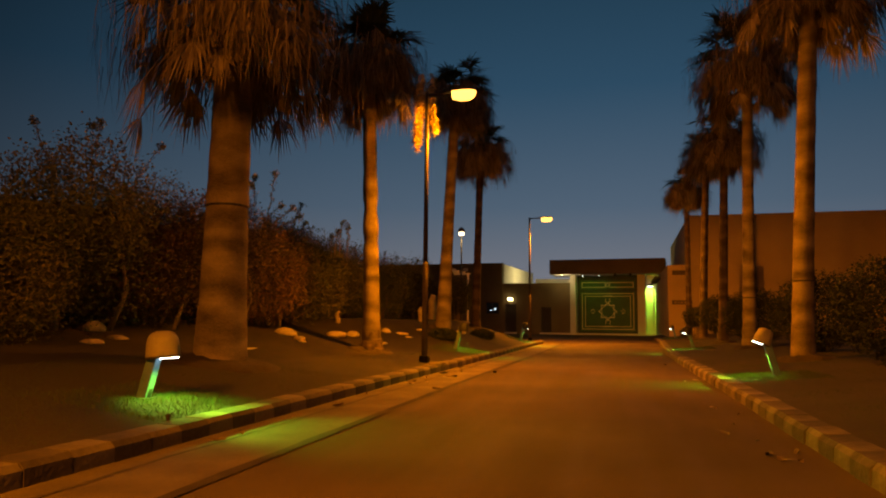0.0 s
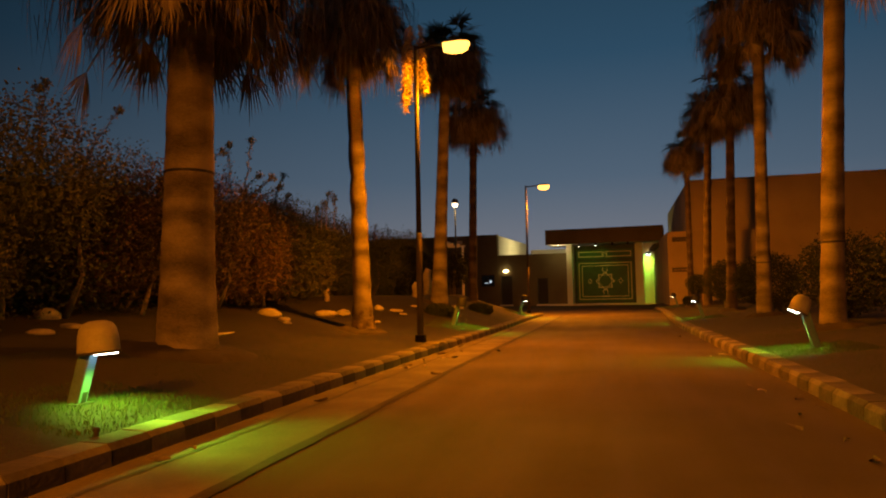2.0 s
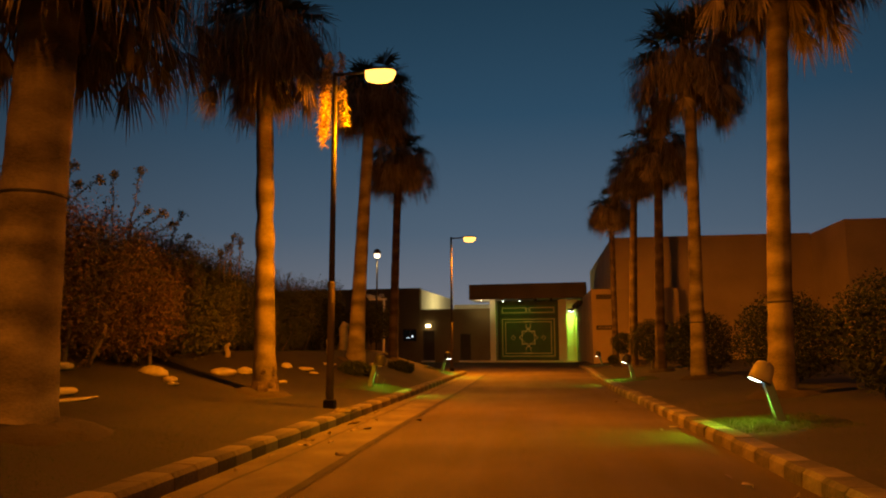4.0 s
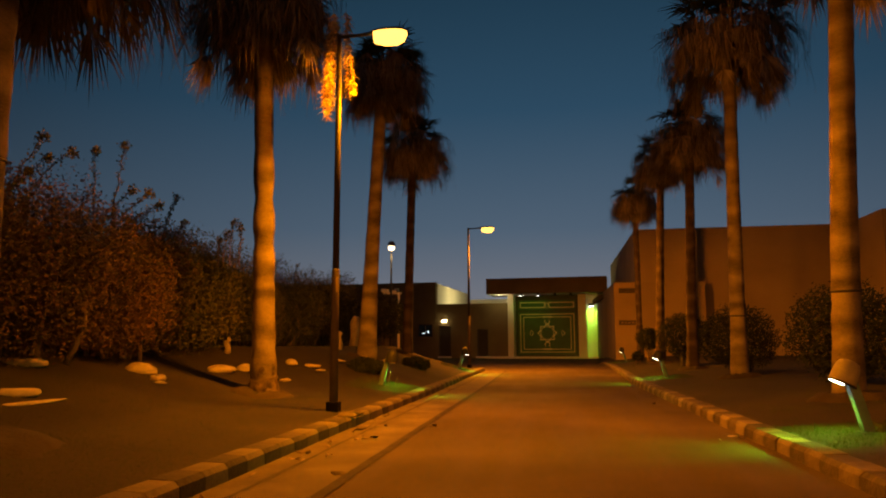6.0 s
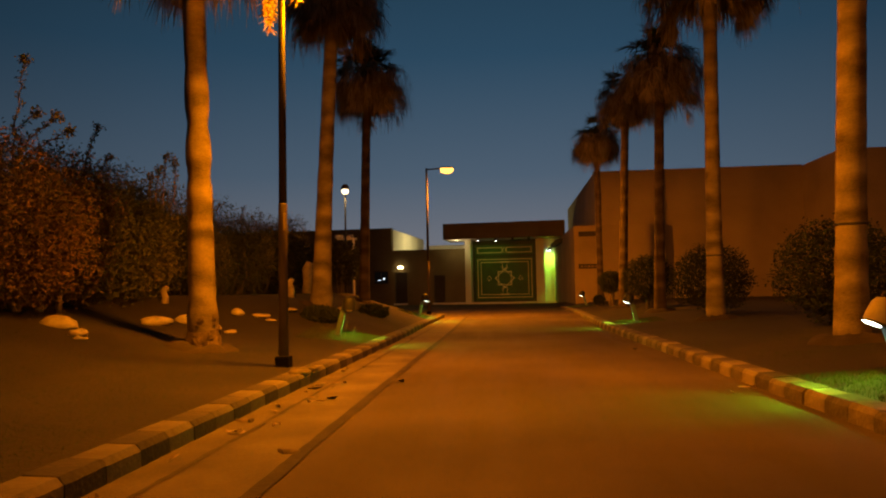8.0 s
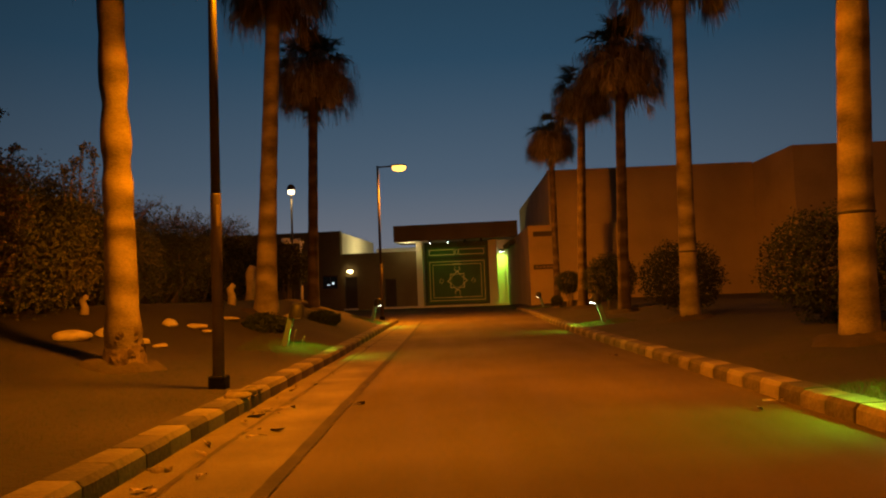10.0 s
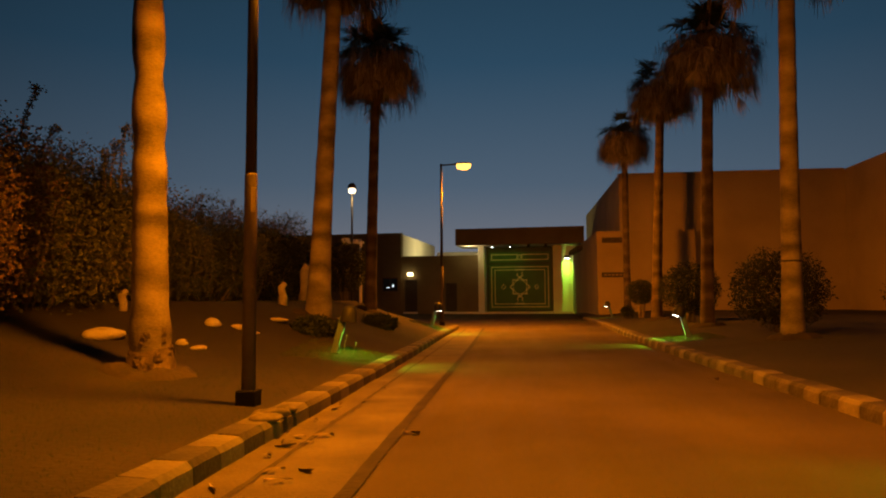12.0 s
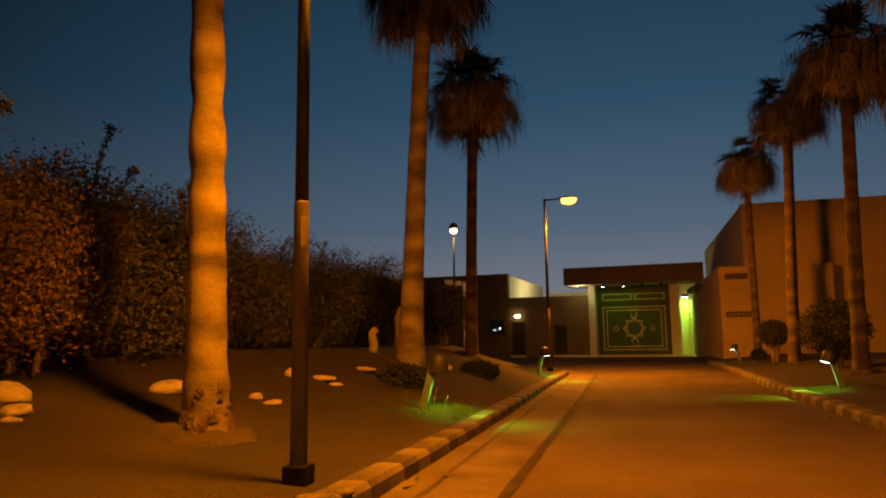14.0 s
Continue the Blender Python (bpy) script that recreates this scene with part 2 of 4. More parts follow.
# ---- mesh tools ----
class Shape:
    """Vertices and faces of one mesh."""

    def __init__(self):
        self.v, self.f = [], []

    def add(self, verts, faces):
        o = len(self.v)
        self.v.extend(tuple(p) for p in verts)
        self.f.extend(tuple(o + i for i in f) for f in faces)
        return self

    def box(self, x0, x1, y0, y1, z0, z1, m=None, bevel=0.0):
        if bevel:
            b = bmesh.new()
            bmesh.ops.create_cube(b, size=1.0)
            for q in b.verts:
                q.co = Vector(((x0 + x1) / 2 + q.co.x * (x1 - x0), (y0 + y1) / 2 + q.co.y * (y1 - y0), (z0 + z1) / 2 + q.co.z * (z1 - z0)))
            bmesh.ops.bevel(b, geom=b.edges[:], offset=bevel, segments=2, affect="EDGES", profile=0.6)
            b.verts.ensure_lookup_table()
            vs, fs = [q.co.copy() for q in b.verts], [[q.index for q in f.verts] for f in b.faces]
            b.free()
        else:
            vs = [Vector((x, y, z)) for z in (z0, z1) for y in (y0, y1) for x in (x0, x1)]
            fs = [(0, 2, 3, 1), (4, 5, 7, 6), (0, 1, 5, 4), (2, 6, 7, 3), (0, 4, 6, 2), (1, 3, 7, 5)]
        return self.add([m @ q for q in vs] if m else vs, fs)

    def tube(self, points, radii, n=10, cap=True):
        pts = [Vector(p) for p in points]
        rings = []
        side = None
        for i, p in enumerate(pts):
            d = (pts[min(i + 1, len(pts) - 1)] - pts[max(i - 1, 0)]).normalized()
            if side is None:
                side = d.orthogonal().normalized()
            side = (side - d * side.dot(d)).normalized()
            up = d.cross(side)
            r = radii[i] if isinstance(radii, (list, tuple)) else radii
            rings.append([p + r * (math.cos(a) * side + math.sin(a) * up) for a in (2 * math.pi * k / n for k in range(n))])
        fs = [(i * n + k, i * n + (k + 1) % n, (i + 1) * n + (k + 1) % n, (i + 1) * n + k) for i in range(len(pts) - 1) for k in range(n)]
        if cap:
            fs += [tuple(range(n))[::-1], tuple((len(pts) - 1) * n + k for k in range(n))]
        return self.add([q for r in rings for q in r], fs)

    def lathe(self, profile, n=16, at=(0, 0, 0)):
        vs = [(at[0] + r * math.cos(2 * math.pi * k / n), at[1] + r * math.sin(2 * math.pi * k / n), at[2] + z) for r, z in profile for k in range(n)]
        fs = [(i * n + k, i * n + (k + 1) % n, (i + 1) * n + (k + 1) % n, (i + 1) * n + k) for i in range(len(profile) - 1) for k in range(n)]
        fs += [tuple(range(n))[::-1], tuple((len(profile) - 1) * n + k for k in range(n))]
        return self.add(vs, fs)

    def mesh(self, name, mat, smooth=False):
        me = bpy.data.meshes.new(name)
        me.from_pydata(self.v, [], self.f)
        me.materials.append(mat)
        if smooth:
            me.shade_smooth()
        me.update()
        return me


def part(name, shape, mat, parent=None, label="", smooth=False, m=None):
    ob = new(name, shape.mesh(name, mat, smooth) if isinstance(shape, Shape) else shape)
    if parent:
        ob.parent = parent
    if m is not None:
        ob.matrix_basis = m
    return tagged(ob, label) if label else ob


def thing(name, label, category, m=None, group="", kind=""):
    ob = new(name)
    if m is not None:
        ob.matrix_basis = m
    return tagged(ob, label, category, group, kind)


def setting(name, shape, mat, label, smooth=False, m=None, category="structure"):
    return tagged(part(name, shape, mat, None, "", smooth, m), label, category, kind="structure")


# ---- ground, road, kerbs ----
def kerb_x(y):
    """Where the left kerb's face stands."""
    return -1.97 + 0.02 * math.sin(y * 0.35)


def joint_x(y):
    """The seam between gutter strip and asphalt."""
    return -1.0 + 0.03 * math.sin(y * 0.27 + 1.0)


def right_x(y):
    """Where the right kerb's face stands; it swings out towards the gate."""
    return ROAD_R + 0.75 * smooth_step(22, 46, y)


def smooth_step(a, b, v):
    t = min(max((v - a) / (b - a), 0), 1)
    return t * t * (3 - 2 * t)


ROAD_R, LAWN_END = 3.10, 37.2


def lawn_z(x, y):
    """Height of the lawns: a bank that climbs to the hedge on one side, nearly level on the other."""
    if x < 0:
        d = max(kerb_x(y) - 0.2 - x, 0)
        dip, rise = smooth_step(10, 14, y), 0.175 * smooth_step(19.5, 24.5, y)
        h = min((0.13 - 0.07 * dip * (1 - smooth_step(19.5, 24.5, y)) + rise) * min(d, 2) + (0.13 + 0.08 * dip + rise) * max(d - 2, 0), 0.92 + 0.1 * math.tanh(d * 0.15)) * (1 - smooth_step(33, LAWN_END, y) * 0.85)
        return 0.13 + h + 0.025 * noise.noise((x * 0.7, y * 0.7, 0)) * min(d, 1)
    d = max(x - right_x(y) - 0.2, 0)
    return 0.13 + min(0.085 * d, 0.3) + 0.025 * noise.noise((x * 0.7, y * 0.7, 5)) * min(d, 1)


def sheet(xs, ys, z):
    s = Shape()
    rows = [[(fx(y) if callable(fx) else fx, y) for fx in xs] for y in ys]
    s.add([(x, y, z(x, y)) for r in rows for x, y in r],
          [(j * len(xs) + i, j * len(xs) + i + 1, (j + 1) * len(xs) + i + 1, (j + 1) * len(xs) + i) for j in range(len(ys) - 1) for i in range(len(xs) - 1)])
    return s


def steps(a, b, d):
    n = max(1, round((b - a) / d))
    return [a + (b - a) * i / n for i in range(n + 1)]


setting("ground", Shape().add([(-900, -900, -0.06), (900, -900, -0.06), (900, 900, -0.06), (-900, 900, -0.06)], [(0, 1, 2, 3)]), EARTH,
        "dry sandy earth that reaches the horizon", category="ground")
asphalt_ys = steps(-25, LAWN_END, 0.8)
setting("road", sheet([lambda y: joint_x(y) + 0.01, 0.2, 1.5, lambda y: right_x(y) + 0.02], asphalt_ys, lambda x, y: 0.004 * noise.noise((x, y, 2))), ASPHALT,
        "worn dark asphalt drive between kerbs", category="road")
setting("road_forecourt", sheet([-60, -20, -8, 0, 5, 14], steps(LAWN_END, 75, 4), lambda x, y: 0.0), ASPHALT, "dark asphalt forecourt before the gate", category="road")
setting("road_gutter", sheet([lambda y: kerb_x(y) - 0.02, lambda y: (kerb_x(y) + joint_x(y)) / 2, lambda y: joint_x(y) - 0.01], asphalt_ys,
        lambda x, y: 0.004 + 0.003 * noise.noise((x, y, 3))), GUTTER, "pale concrete gutter strip along the kerb", category="road")
setting("road_seam", sheet([lambda y: joint_x(y) - 0.050 + 0.015 * noise.noise((0, y * 1.3, 1)) + 0.012 * noise.noise((7, y * 5.3, 1)), lambda y: joint_x(y) + 0.050 + 0.015 * noise.noise((4, y * 1.1, 1)) + 0.012 * noise.noise((9, y * 4.7, 1))],
        steps(-25, LAWN_END, 0.12), lambda x, y: 0.0094), CRACK, "dark tar seam between asphalt and gutter", category="road")
setting("road_stain", sheet([lambda y: -1.70 + 0.03 * noise.noise((2, y * 0.9, 6)) + 0.02 * noise.noise((5, y * 6.1, 6)), lambda y: -1.655 + 0.03 * noise.noise((2, y * 0.9, 6)) + 0.025 * noise.noise((8, y * 5.7, 6))],
        steps(-25, LAWN_END, 0.12), lambda x, y: 0.0094), STAIN, "thin line of dark dirt along the gutter", category="road")

left_xs = [-60, -40, -25, -18, -14, -11.5] + steps(-10, -2.4, 0.35)
left_lawn = sheet(left_xs + [lambda y: kerb_x(y) - 0.14], steps(-25, LAWN_END, 0.5), lawn_z)
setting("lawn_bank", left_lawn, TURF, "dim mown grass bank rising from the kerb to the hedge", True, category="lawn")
right_lawn = sheet([lambda y: right_x(y) + 0.14, lambda y: right_x(y) + 0.5] + steps(4.5, 8, 0.4) + [10, 14, 25, 60], steps(-25, 57, 0.6), lawn_z)
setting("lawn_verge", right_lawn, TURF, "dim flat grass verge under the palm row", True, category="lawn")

setting("wall_boundary", Shape().box(-11.9, -11.6, -12.0, LAWN_END, 0.6, 3.1), RENDER_DARK, "plain brown boundary wall behind the hedge")
fence = thing("fence", "dark ribbed sheet fence with a saw-toothed top behind the hedge", "fence", pose(-11.5, 0, 0))
part("rail", Shape().box(-0.06, -0.02, 6.0, 26.0, 3.3, 3.36, None, 0.005), SIGN_DARK, fence)
slat = Shape().add([(x, y, z) for x in (-0.02, 0.012) for y, z in ((0.0, 0.8), (0.13, 0.8), (0.26, 0.8), (0.26, 3.62), (0.13, 3.86), (0.0, 3.62))],
                   [(0, 1, 4, 5), (1, 2, 3, 4), (11, 10, 7, 6), (10, 9, 8, 7), (5, 4, 10, 11), (4, 3, 9, 10), (3, 2, 8, 9), (0, 5, 11, 6), (1, 0, 6, 7), (2, 1, 7, 8)]).mesh("slat", FENCE_METAL)
for i in range(74):
    part("slat", slat, None, fence, m=pose(0.02 * (i % 2), 6.3 + i * 0.265, 0))

# ---- bollard lights ----
def bollard(x, y, side, tilt_by, hood_paint, tall, share, sunk):
    """A leaning post with a hooded head that throws its light down towards the kerb; side: which way the road lies."""
    z = lawn_z(x, y) - 0.02
    t = thing("bollard_light", "leaning bollard light with a hooded lit head on the grass verge", "bollard light", pose(x, y, z, 0, 0, 0 if side > 0 else 180), "bollard lights along the drive")
    lean = pose(0, 0, 0, 0, 15, 0)
    part("post", Shape().box(-0.06, 0.05, -0.05, 0.05, 0, tall + 0.10, lean, 0.012), POST_PAINT, t, "painted metal post", m=None)
    part("base_plate", Shape().box(-0.09, 0.09, -0.11, 0.11, 0, 0.025, None, 0.006), BLACK_PAINT, t)
    part("service_cover", Shape().box(0.051, 0.057, -0.025, 0.025, 0.04, 0.13, lean, 0.003), BLACK_PAINT, t)
    head_x = 0.05 + math.tan(radians(15)) * tall + 0.045
    tilt = pose(head_x, 0, tall + 0.01, 0, -tilt_by, 0)
    hood = Shape().lathe([(0.118, 0.012), (0.128, 0.0), (0.134, 0.02), (0.128, 0.13), (0.117, 0.20), (0.092, 0.245), (0.05, 0.265), (0.001, 0.268)], 24)
    hood_ob = part("hood", hood, hood_paint, t, "rounded cast metal hood", True, m=tilt @ Matrix.Diagonal((1.33 if tall < 0.5 else 1.05, 1.0, 1.0, 1)))
    part("rim", Shape().lathe([(0.128, -0.004), (0.140, -0.004), (0.142, 0.012), (0.134, 0.016)], 24), BLACK_PAINT, hood_ob)
    part("lens", Shape().lathe([(0.072, -0.010), (0.078, -0.004), (0.078, 0.006)], 20, (0.052, 0, sunk)), WHITE_LENS, hood_ob, "bright frosted lens")
    d = 1 if side > 0 else -1
    eye = (x + d * (head_x + 0.10), y, z + tall - 0.03)
    spot("bollard_bulb", eye, (x + d * (head_x + 0.16), y, z), MERCURY, BOLLARD_POWER * share * 0.6, 140, 0.6, 0.04)
    spot("bollard_throw", eye, (x + d * (head_x + 1.15), y, z), MERCURY, BOLLARD_POWER * share * 1.45, 78, 0.9, 0.05)
    return t


BOLLARDS = [(-3.06, 7.66, 1), (-2.97, 21.5, 1), (-2.58, 32.8, 1), (4.07, 14.0, -1), (4.08, 26.9, -1), (4.90, 44.8, -1)]
for (bx, by, bs), tilt_by, paint, tall, share, sunk in zip(BOLLARDS, (5, -6, 4, 24, 18, 10), (BOLLARD_PAINT, HOOD_SHADED, HOOD_SHADED, BOLLARD_PAINT, HOOD_SHADED, HOOD_SHADED), (0.41, 0.52, 0.52, 0.52, 0.52, 0.52), (1.25, 0.75, 0.9, 0.75, 0.9, 0.06), (0, 0.02, 0, 0, 0, 0)):
    bollard(bx, by, bs, tilt_by, paint, tall, share, sunk)


# ---- street lamps ----
def street_lamp(x, y, top, share, spill):
    z = lawn_z(x, y) - 0.03
    t = thing("street_lamp", "tall grey street lamp with a glowing orange sodium head", "street lamp", pose(x, y, z), "street lamps on the bank")
    h = top - z
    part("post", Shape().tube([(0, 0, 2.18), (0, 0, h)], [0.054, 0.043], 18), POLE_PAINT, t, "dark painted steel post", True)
    part("sleeve", Shape().tube([(0, 0, 0), (0, 0, 2.17), (0, 0, 2.19)], [0.066, 0.059, 0.054], 18), SLEEVE_LIT, t, "lower sleeve with lamplight painted into its lighter brown", True)
    part("base_collar", Shape().box(-0.095, 0.095, -0.095, 0.095, 0, 0.17, None, 0.018), COLLAR_PAINT, t, "black square base collar")
    part("label_plate", Shape().box(0.054, 0.062, -0.024, 0.024, 1.82, 2.06, pose(0, 0, 0, 0, 0, -48), 0.003), LABEL, t, "pale yellow label plate")
    part("arm", Shape().tube([(0, 0, h - 0.03), (0.30, 0, h - 0.02), (0.56, 0, h - 0.01)], [0.03, 0.028, 0.026], 10), POLE_PAINT, t, "", True)
    part("cap", Shape().lathe([(0.045, h - 0.02), (0.045, h + 0.01), (0.0, h + 0.03)], 12), POLE_PAINT, t)
    head = Shape()
    prof = [(0.36, 0.03, 0.03), (0.50, 0.06, 0.045), (0.58, 0.12, 0.075), (0.75, 0.16, 0.10), (0.95, 0.16, 0.10), (1.06, 0.12, 0.075), (1.11, 0.05, 0.03)]
    n = 16
    vs = [(px, w * math.cos(math.pi * k / (n - 1)), h - 0.01 + 0.7 * hh * math.sin(math.pi * k / (n - 1))) for px, w, hh in prof for k in range(n)]
    fs = [(i * n + k, i * n + k + 1, (i + 1) * n + k + 1, (i + 1) * n + k) for i in range(len(prof) - 1) for k in range(n - 1)]
    head.add(vs, fs + [tuple(range(n)), tuple((len(prof) - 1) * n + k for k in range(n))[::-1]])
    head_ob = part("head", head, POLE_PAINT, t, "cast lamp housing", True)
    bowl = Shape()
    vs = [(px, 0.93 * w * math.cos(math.pi * k / (n - 1)), h - 0.014 - 2.1 * hh * math.sin(math.pi * k / (n - 1))) for px, w, hh in prof[2:] for k in range(n)]
    fs = [(i * n + k, (i + 1) * n + k, (i + 1) * n + k + 1, i * n + k + 1) for i in range(len(prof) - 3) for k in range(n - 1)]
    bowl.add(vs, fs + [tuple(range(n))[::-1], tuple((len(prof) - 3) * n + k for k in range(n))])
    part("bowl", bowl, SODIUM_LENS, head_ob, "glowing orange lens bowl", True)
    spot("sodium_bulb", (x + 0.84, y, top - 0.30), (x + 3.6, y + 1.6, 0), SODIUM, LAMP_POWER * share, 180, 0.75, 0.26)
    spot("sodium_spill", (x + 0.84, y + 0.1, top - 0.29), (x + 0.1, y + 1.5, 0), SODIUM, LAMP_POWER * spill, 180, 0.12, 0.3)
    return t


for ly, share, spill in ((-3.15, 2.4, 0.26), (16.33, 1.0, 0.31), (35.78, 1.8, 0.26)):
    street_lamp(-2.50, ly, 6.12, share, spill)


# ---- palms ----
def fan_leaf(s, base, out, reach, size, droop, spread, blades, rnd, fold=0.0):
    """One fan: a stalk from base, then blades that split into tips; droop turns it downwards."""
    out = Vector(out).normalized()
    side = out.cross(Vector((0, 0, 1)))
    side = side.normalized() if side.length > 1e-3 else Vector((1, 0, 0))
    hub = Vector(base) + out * reach
    mid = Vector(base) + out * reach * 0.55 + Vector((0, 0, 0.10 * reach))
    hub.z -= droop * reach * 0.35
    w = 0.018
    s.add([Vector(base) - side * w, Vector(base) + side * w, mid + side * w, mid - side * w, hub + side * w, hub - side * w], [(0, 1, 2, 3), (3, 2, 4, 5)])
    along = (out * (1 - droop) + Vector((0, 0, -1)) * droop + out * 0.15).normalized()
    norm = side.cross(along).normalized()
    for i in range(blades):
        a = radians(spread) * ((i + 0.5) / blades - 0.5)
        half = radians(spread) / blades * 0.5
        r = size * (0.8 + 0.3 * rnd.random()) * (1 - 0.25 * abs(a) / radians(spread))
        lift = fold * abs(math.sin(a))

        def at(ang, rad, sag):
            p = hub + (along * math.cos(ang) + side * math.sin(ang) * (1 - fold)) * rad + norm * (lift * rad)
            p.z -= sag
            return p
        sag = 0.25 * r * (0.4 + rnd.random())
        s.add([hub, at(a - half, r * 0.5, 0.01), at(a + half, r * 0.5, 0.01), at(a + rnd.uniform(-half, half), r, sag)], [(0, 1, 2), (1, 3, 2)])


def crown(seed, radius, depth, live=34, dead=120):
    """A fan palm's head with its trunk top at z 0: each green fan as a mesh, and the dry skirt whose tips hang depth below."""
    rnd = random.Random(seed)
    fans, d = [], Shape()
    for i in range(live):
        az, el = i * 2.399 + rnd.uniform(-0.3, 0.3), radians(rnd.uniform(-8, 80))
        o = (math.cos(az) * math.cos(el), math.sin(az) * math.cos(el), math.sin(el))
        g = Shape()
        fan_leaf(g, (0.1 * o[0], 0.1 * o[1], rnd.uniform(-0.35, 0.05)), o, radius * rnd.uniform(0.32, 0.58), 0.42 + 0.28 * radius * rnd.uniform(0.7, 1.15), rnd.uniform(0.05, 0.45), rnd.uniform(170, 240), 22, rnd, 0.2)
        fans.append(g)
    for i in range(dead):
        az, el = i * 2.399 + rnd.uniform(-0.5, 0.5), radians(rnd.uniform(-30, 30))
        z = rnd.uniform(-(depth - 1.25), 0.05)
        o = (math.cos(az) * math.cos(el), math.sin(az) * math.cos(el), math.sin(el))
        size = rnd.uniform(0.5, 0.85)
        fan_leaf(d, (0.12 * o[0], 0.12 * o[1], z), o, radius * rnd.uniform(0.25, 0.74), size, rnd.uniform(0.72, 1.0), rnd.uniform(70, 150), 15, rnd, 0.25)
    for i in range(900):
        az, r = rnd.uniform(0, 6.283), radius * rnd.uniform(0.3, 1.0) ** 0.6
        z = -rnd.uniform(0.2, depth - 0.7)
        p = Vector((r * math.cos(az), r * math.sin(az), z))
        ln, w = rnd.uniform(0.35, 1.0), 0.012
        t = Vector((-math.sin(az), math.cos(az), 0)) * w
        q = p + Vector((rnd.uniform(-0.15, 0.15), rnd.uniform(-0.15, 0.15), -ln))
        d.add([p - t, p + t, q], [(0, 1, 2)])
    return fans, d


CROWNS = [(1.62, 2.05), (1.42, 1.9), (1.95, 2.15), (2.1, 2.1)]
CROWN_MESHES = []
for k, (cr, cd) in enumerate(CROWNS):
    fans, d = crown(11 + k, cr, cd, 34, 190)
    CROWN_MESHES.append(([g.mesh("frond", FROND_LIVE) for g in fans], d.mesh("dry_skirt", FROND_DEAD)))


def palm(x, y, width, bottom, kind, lean=(0, 0), bulge=0.06, ring=None, bark=None, turn=0, flare=1.22, taper=0.15):
    """A fan palm; bottom: height at which the dry skirt ends."""
    rnd = random.Random(int(x * 100 + y * 10))
    z = lawn_z(x, y) - 0.06
    r0, (radius, depth) = width / 2, CROWNS[kind]
    top = bottom - z + depth - 0.12
    t = thing("fan_palm", "tall fan palm with ringed trunk and shaggy dry skirt", "palm tree", pose(x, y, z), "fan palms along the drive")
    pts, rad = [], []
    for i in range(int(top / 0.08) + 1):
        h = i * 0.08
        f = h / top
        swell = 1 + bulge * (abs(math.sin(h * 4.1 + 1.3 * math.sin(h * 0.9 + y))) * 2 - 1.3) * (0.55 + 0.45 * math.sin(h * 1.7 + x)) + 0.015 * rnd.uniform(-1, 1)
        pts.append((lean[0] * f ** 1.2, lean[1] * f ** 1.2, h))
        rad.append(r0 * (1.02 - 0.14 * f + taper * math.exp(-h * 0.55)) * swell * (1 + (flare - 1) * math.exp(-h * 2.6)))
    soil, na = Shape(), 22
    for rr, up in ((r0 * 3.0, -0.015), (r0 * 2.7, 0.03), (r0 * 2.2, 0.08), (r0 * 1.6, 0.09), (r0 * 0.8, 0.12)):
        for k in range(na):
            wob = 1 + 0.10 * math.sin(k * 1.9 + x * 7) + 0.08 * noise.noise((k * 1.3, rr * 9, y))
            ox, oy = rr * wob * math.cos(2 * math.pi * k / na), rr * wob * math.sin(2 * math.pi * k / na)
            soil.v.append((ox, oy, lawn_z(x + ox, y + oy) - z + up + (0.05 * noise.noise((ox * 6 + x, oy * 6, up * 20)) if up > 0 else 0)))
    soil.f += [(i * na + k, i * na + (k + 1) % na, (i + 1) * na + (k + 1) % na, (i + 1) * na + k) for i in range(4) for k in range(na)]
    part("soil_ring", soil, SOIL, t, "dark loose soil", True)
    part("trunk", Shape().tube(pts, rad, 18), bark or BARK, t, "ringed brown trunk", True)
    root, nr = Shape(), 20
    for q, (rr, hh) in enumerate(((1.75, -0.02), (1.6, 0.10), (1.42, 0.22), (1.25, 0.34), (1.10, 0.46))):
        for k in range(nr):
            wob = 1 + 0.13 * noise.noise((k * 2.3, q * 1.7, x))
            root.v.append((r0 * rr * wob * math.cos(2 * math.pi * k / nr), r0 * rr * wob * math.sin(2 * math.pi * k / nr), hh + 0.04 * noise.noise((k * 1.9, q, y))))
    root.f += [(i * nr + k, i * nr + (k + 1) % nr, (i + 1) * nr + (k + 1) % nr, (i + 1) * nr + k) for i in range(4) for k in range(nr)]
    for k in range(54):
        az, hh = rnd.uniform(0, 6.283), 0.75 * rnd.random() ** 1.5
        rr = r0 * (1.08 + 0.55 * math.exp(-hh * 3.2)) + 0.01
        w, ln = rnd.uniform(0.025, 0.055), rnd.uniform(0.05, 0.12)
        ca, sa, lift = math.cos(az), math.sin(az), rnd.uniform(-0.01, 0.015)
        base = Vector((ca * rr, sa * rr, hh))
        tan, tip = Vector((-sa, ca, 0)) * w, Vector((ca * lift, sa * lift, ln))
        root.add([base - tan, base + tan, base + tip + tan * 0.85, base + tip - tan * 0.8, base + tip * 0.5 + Vector((ca, sa, 0)) * 0.014], [(0, 1, 4), (1, 2, 4), (2, 3, 4), (3, 0, 4)])
    if flare > 1.15:
        part("root_mass", root, BARK_BASE, t, "rough fibrous root mass", False)
    if ring:
        k = min(int((ring - z) / 0.08), len(rad) - 1)
        part("trunk_wire", Shape().lathe([(rad[k] + 0.002, 0), (rad[k] + 0.018, 0.008), (rad[k] + 0.018, 0.028), (rad[k] + 0.002, 0.036)], 18, (pts[k][0], pts[k][1], ring - z)), BLACK_PAINT, t, "dark wire band")
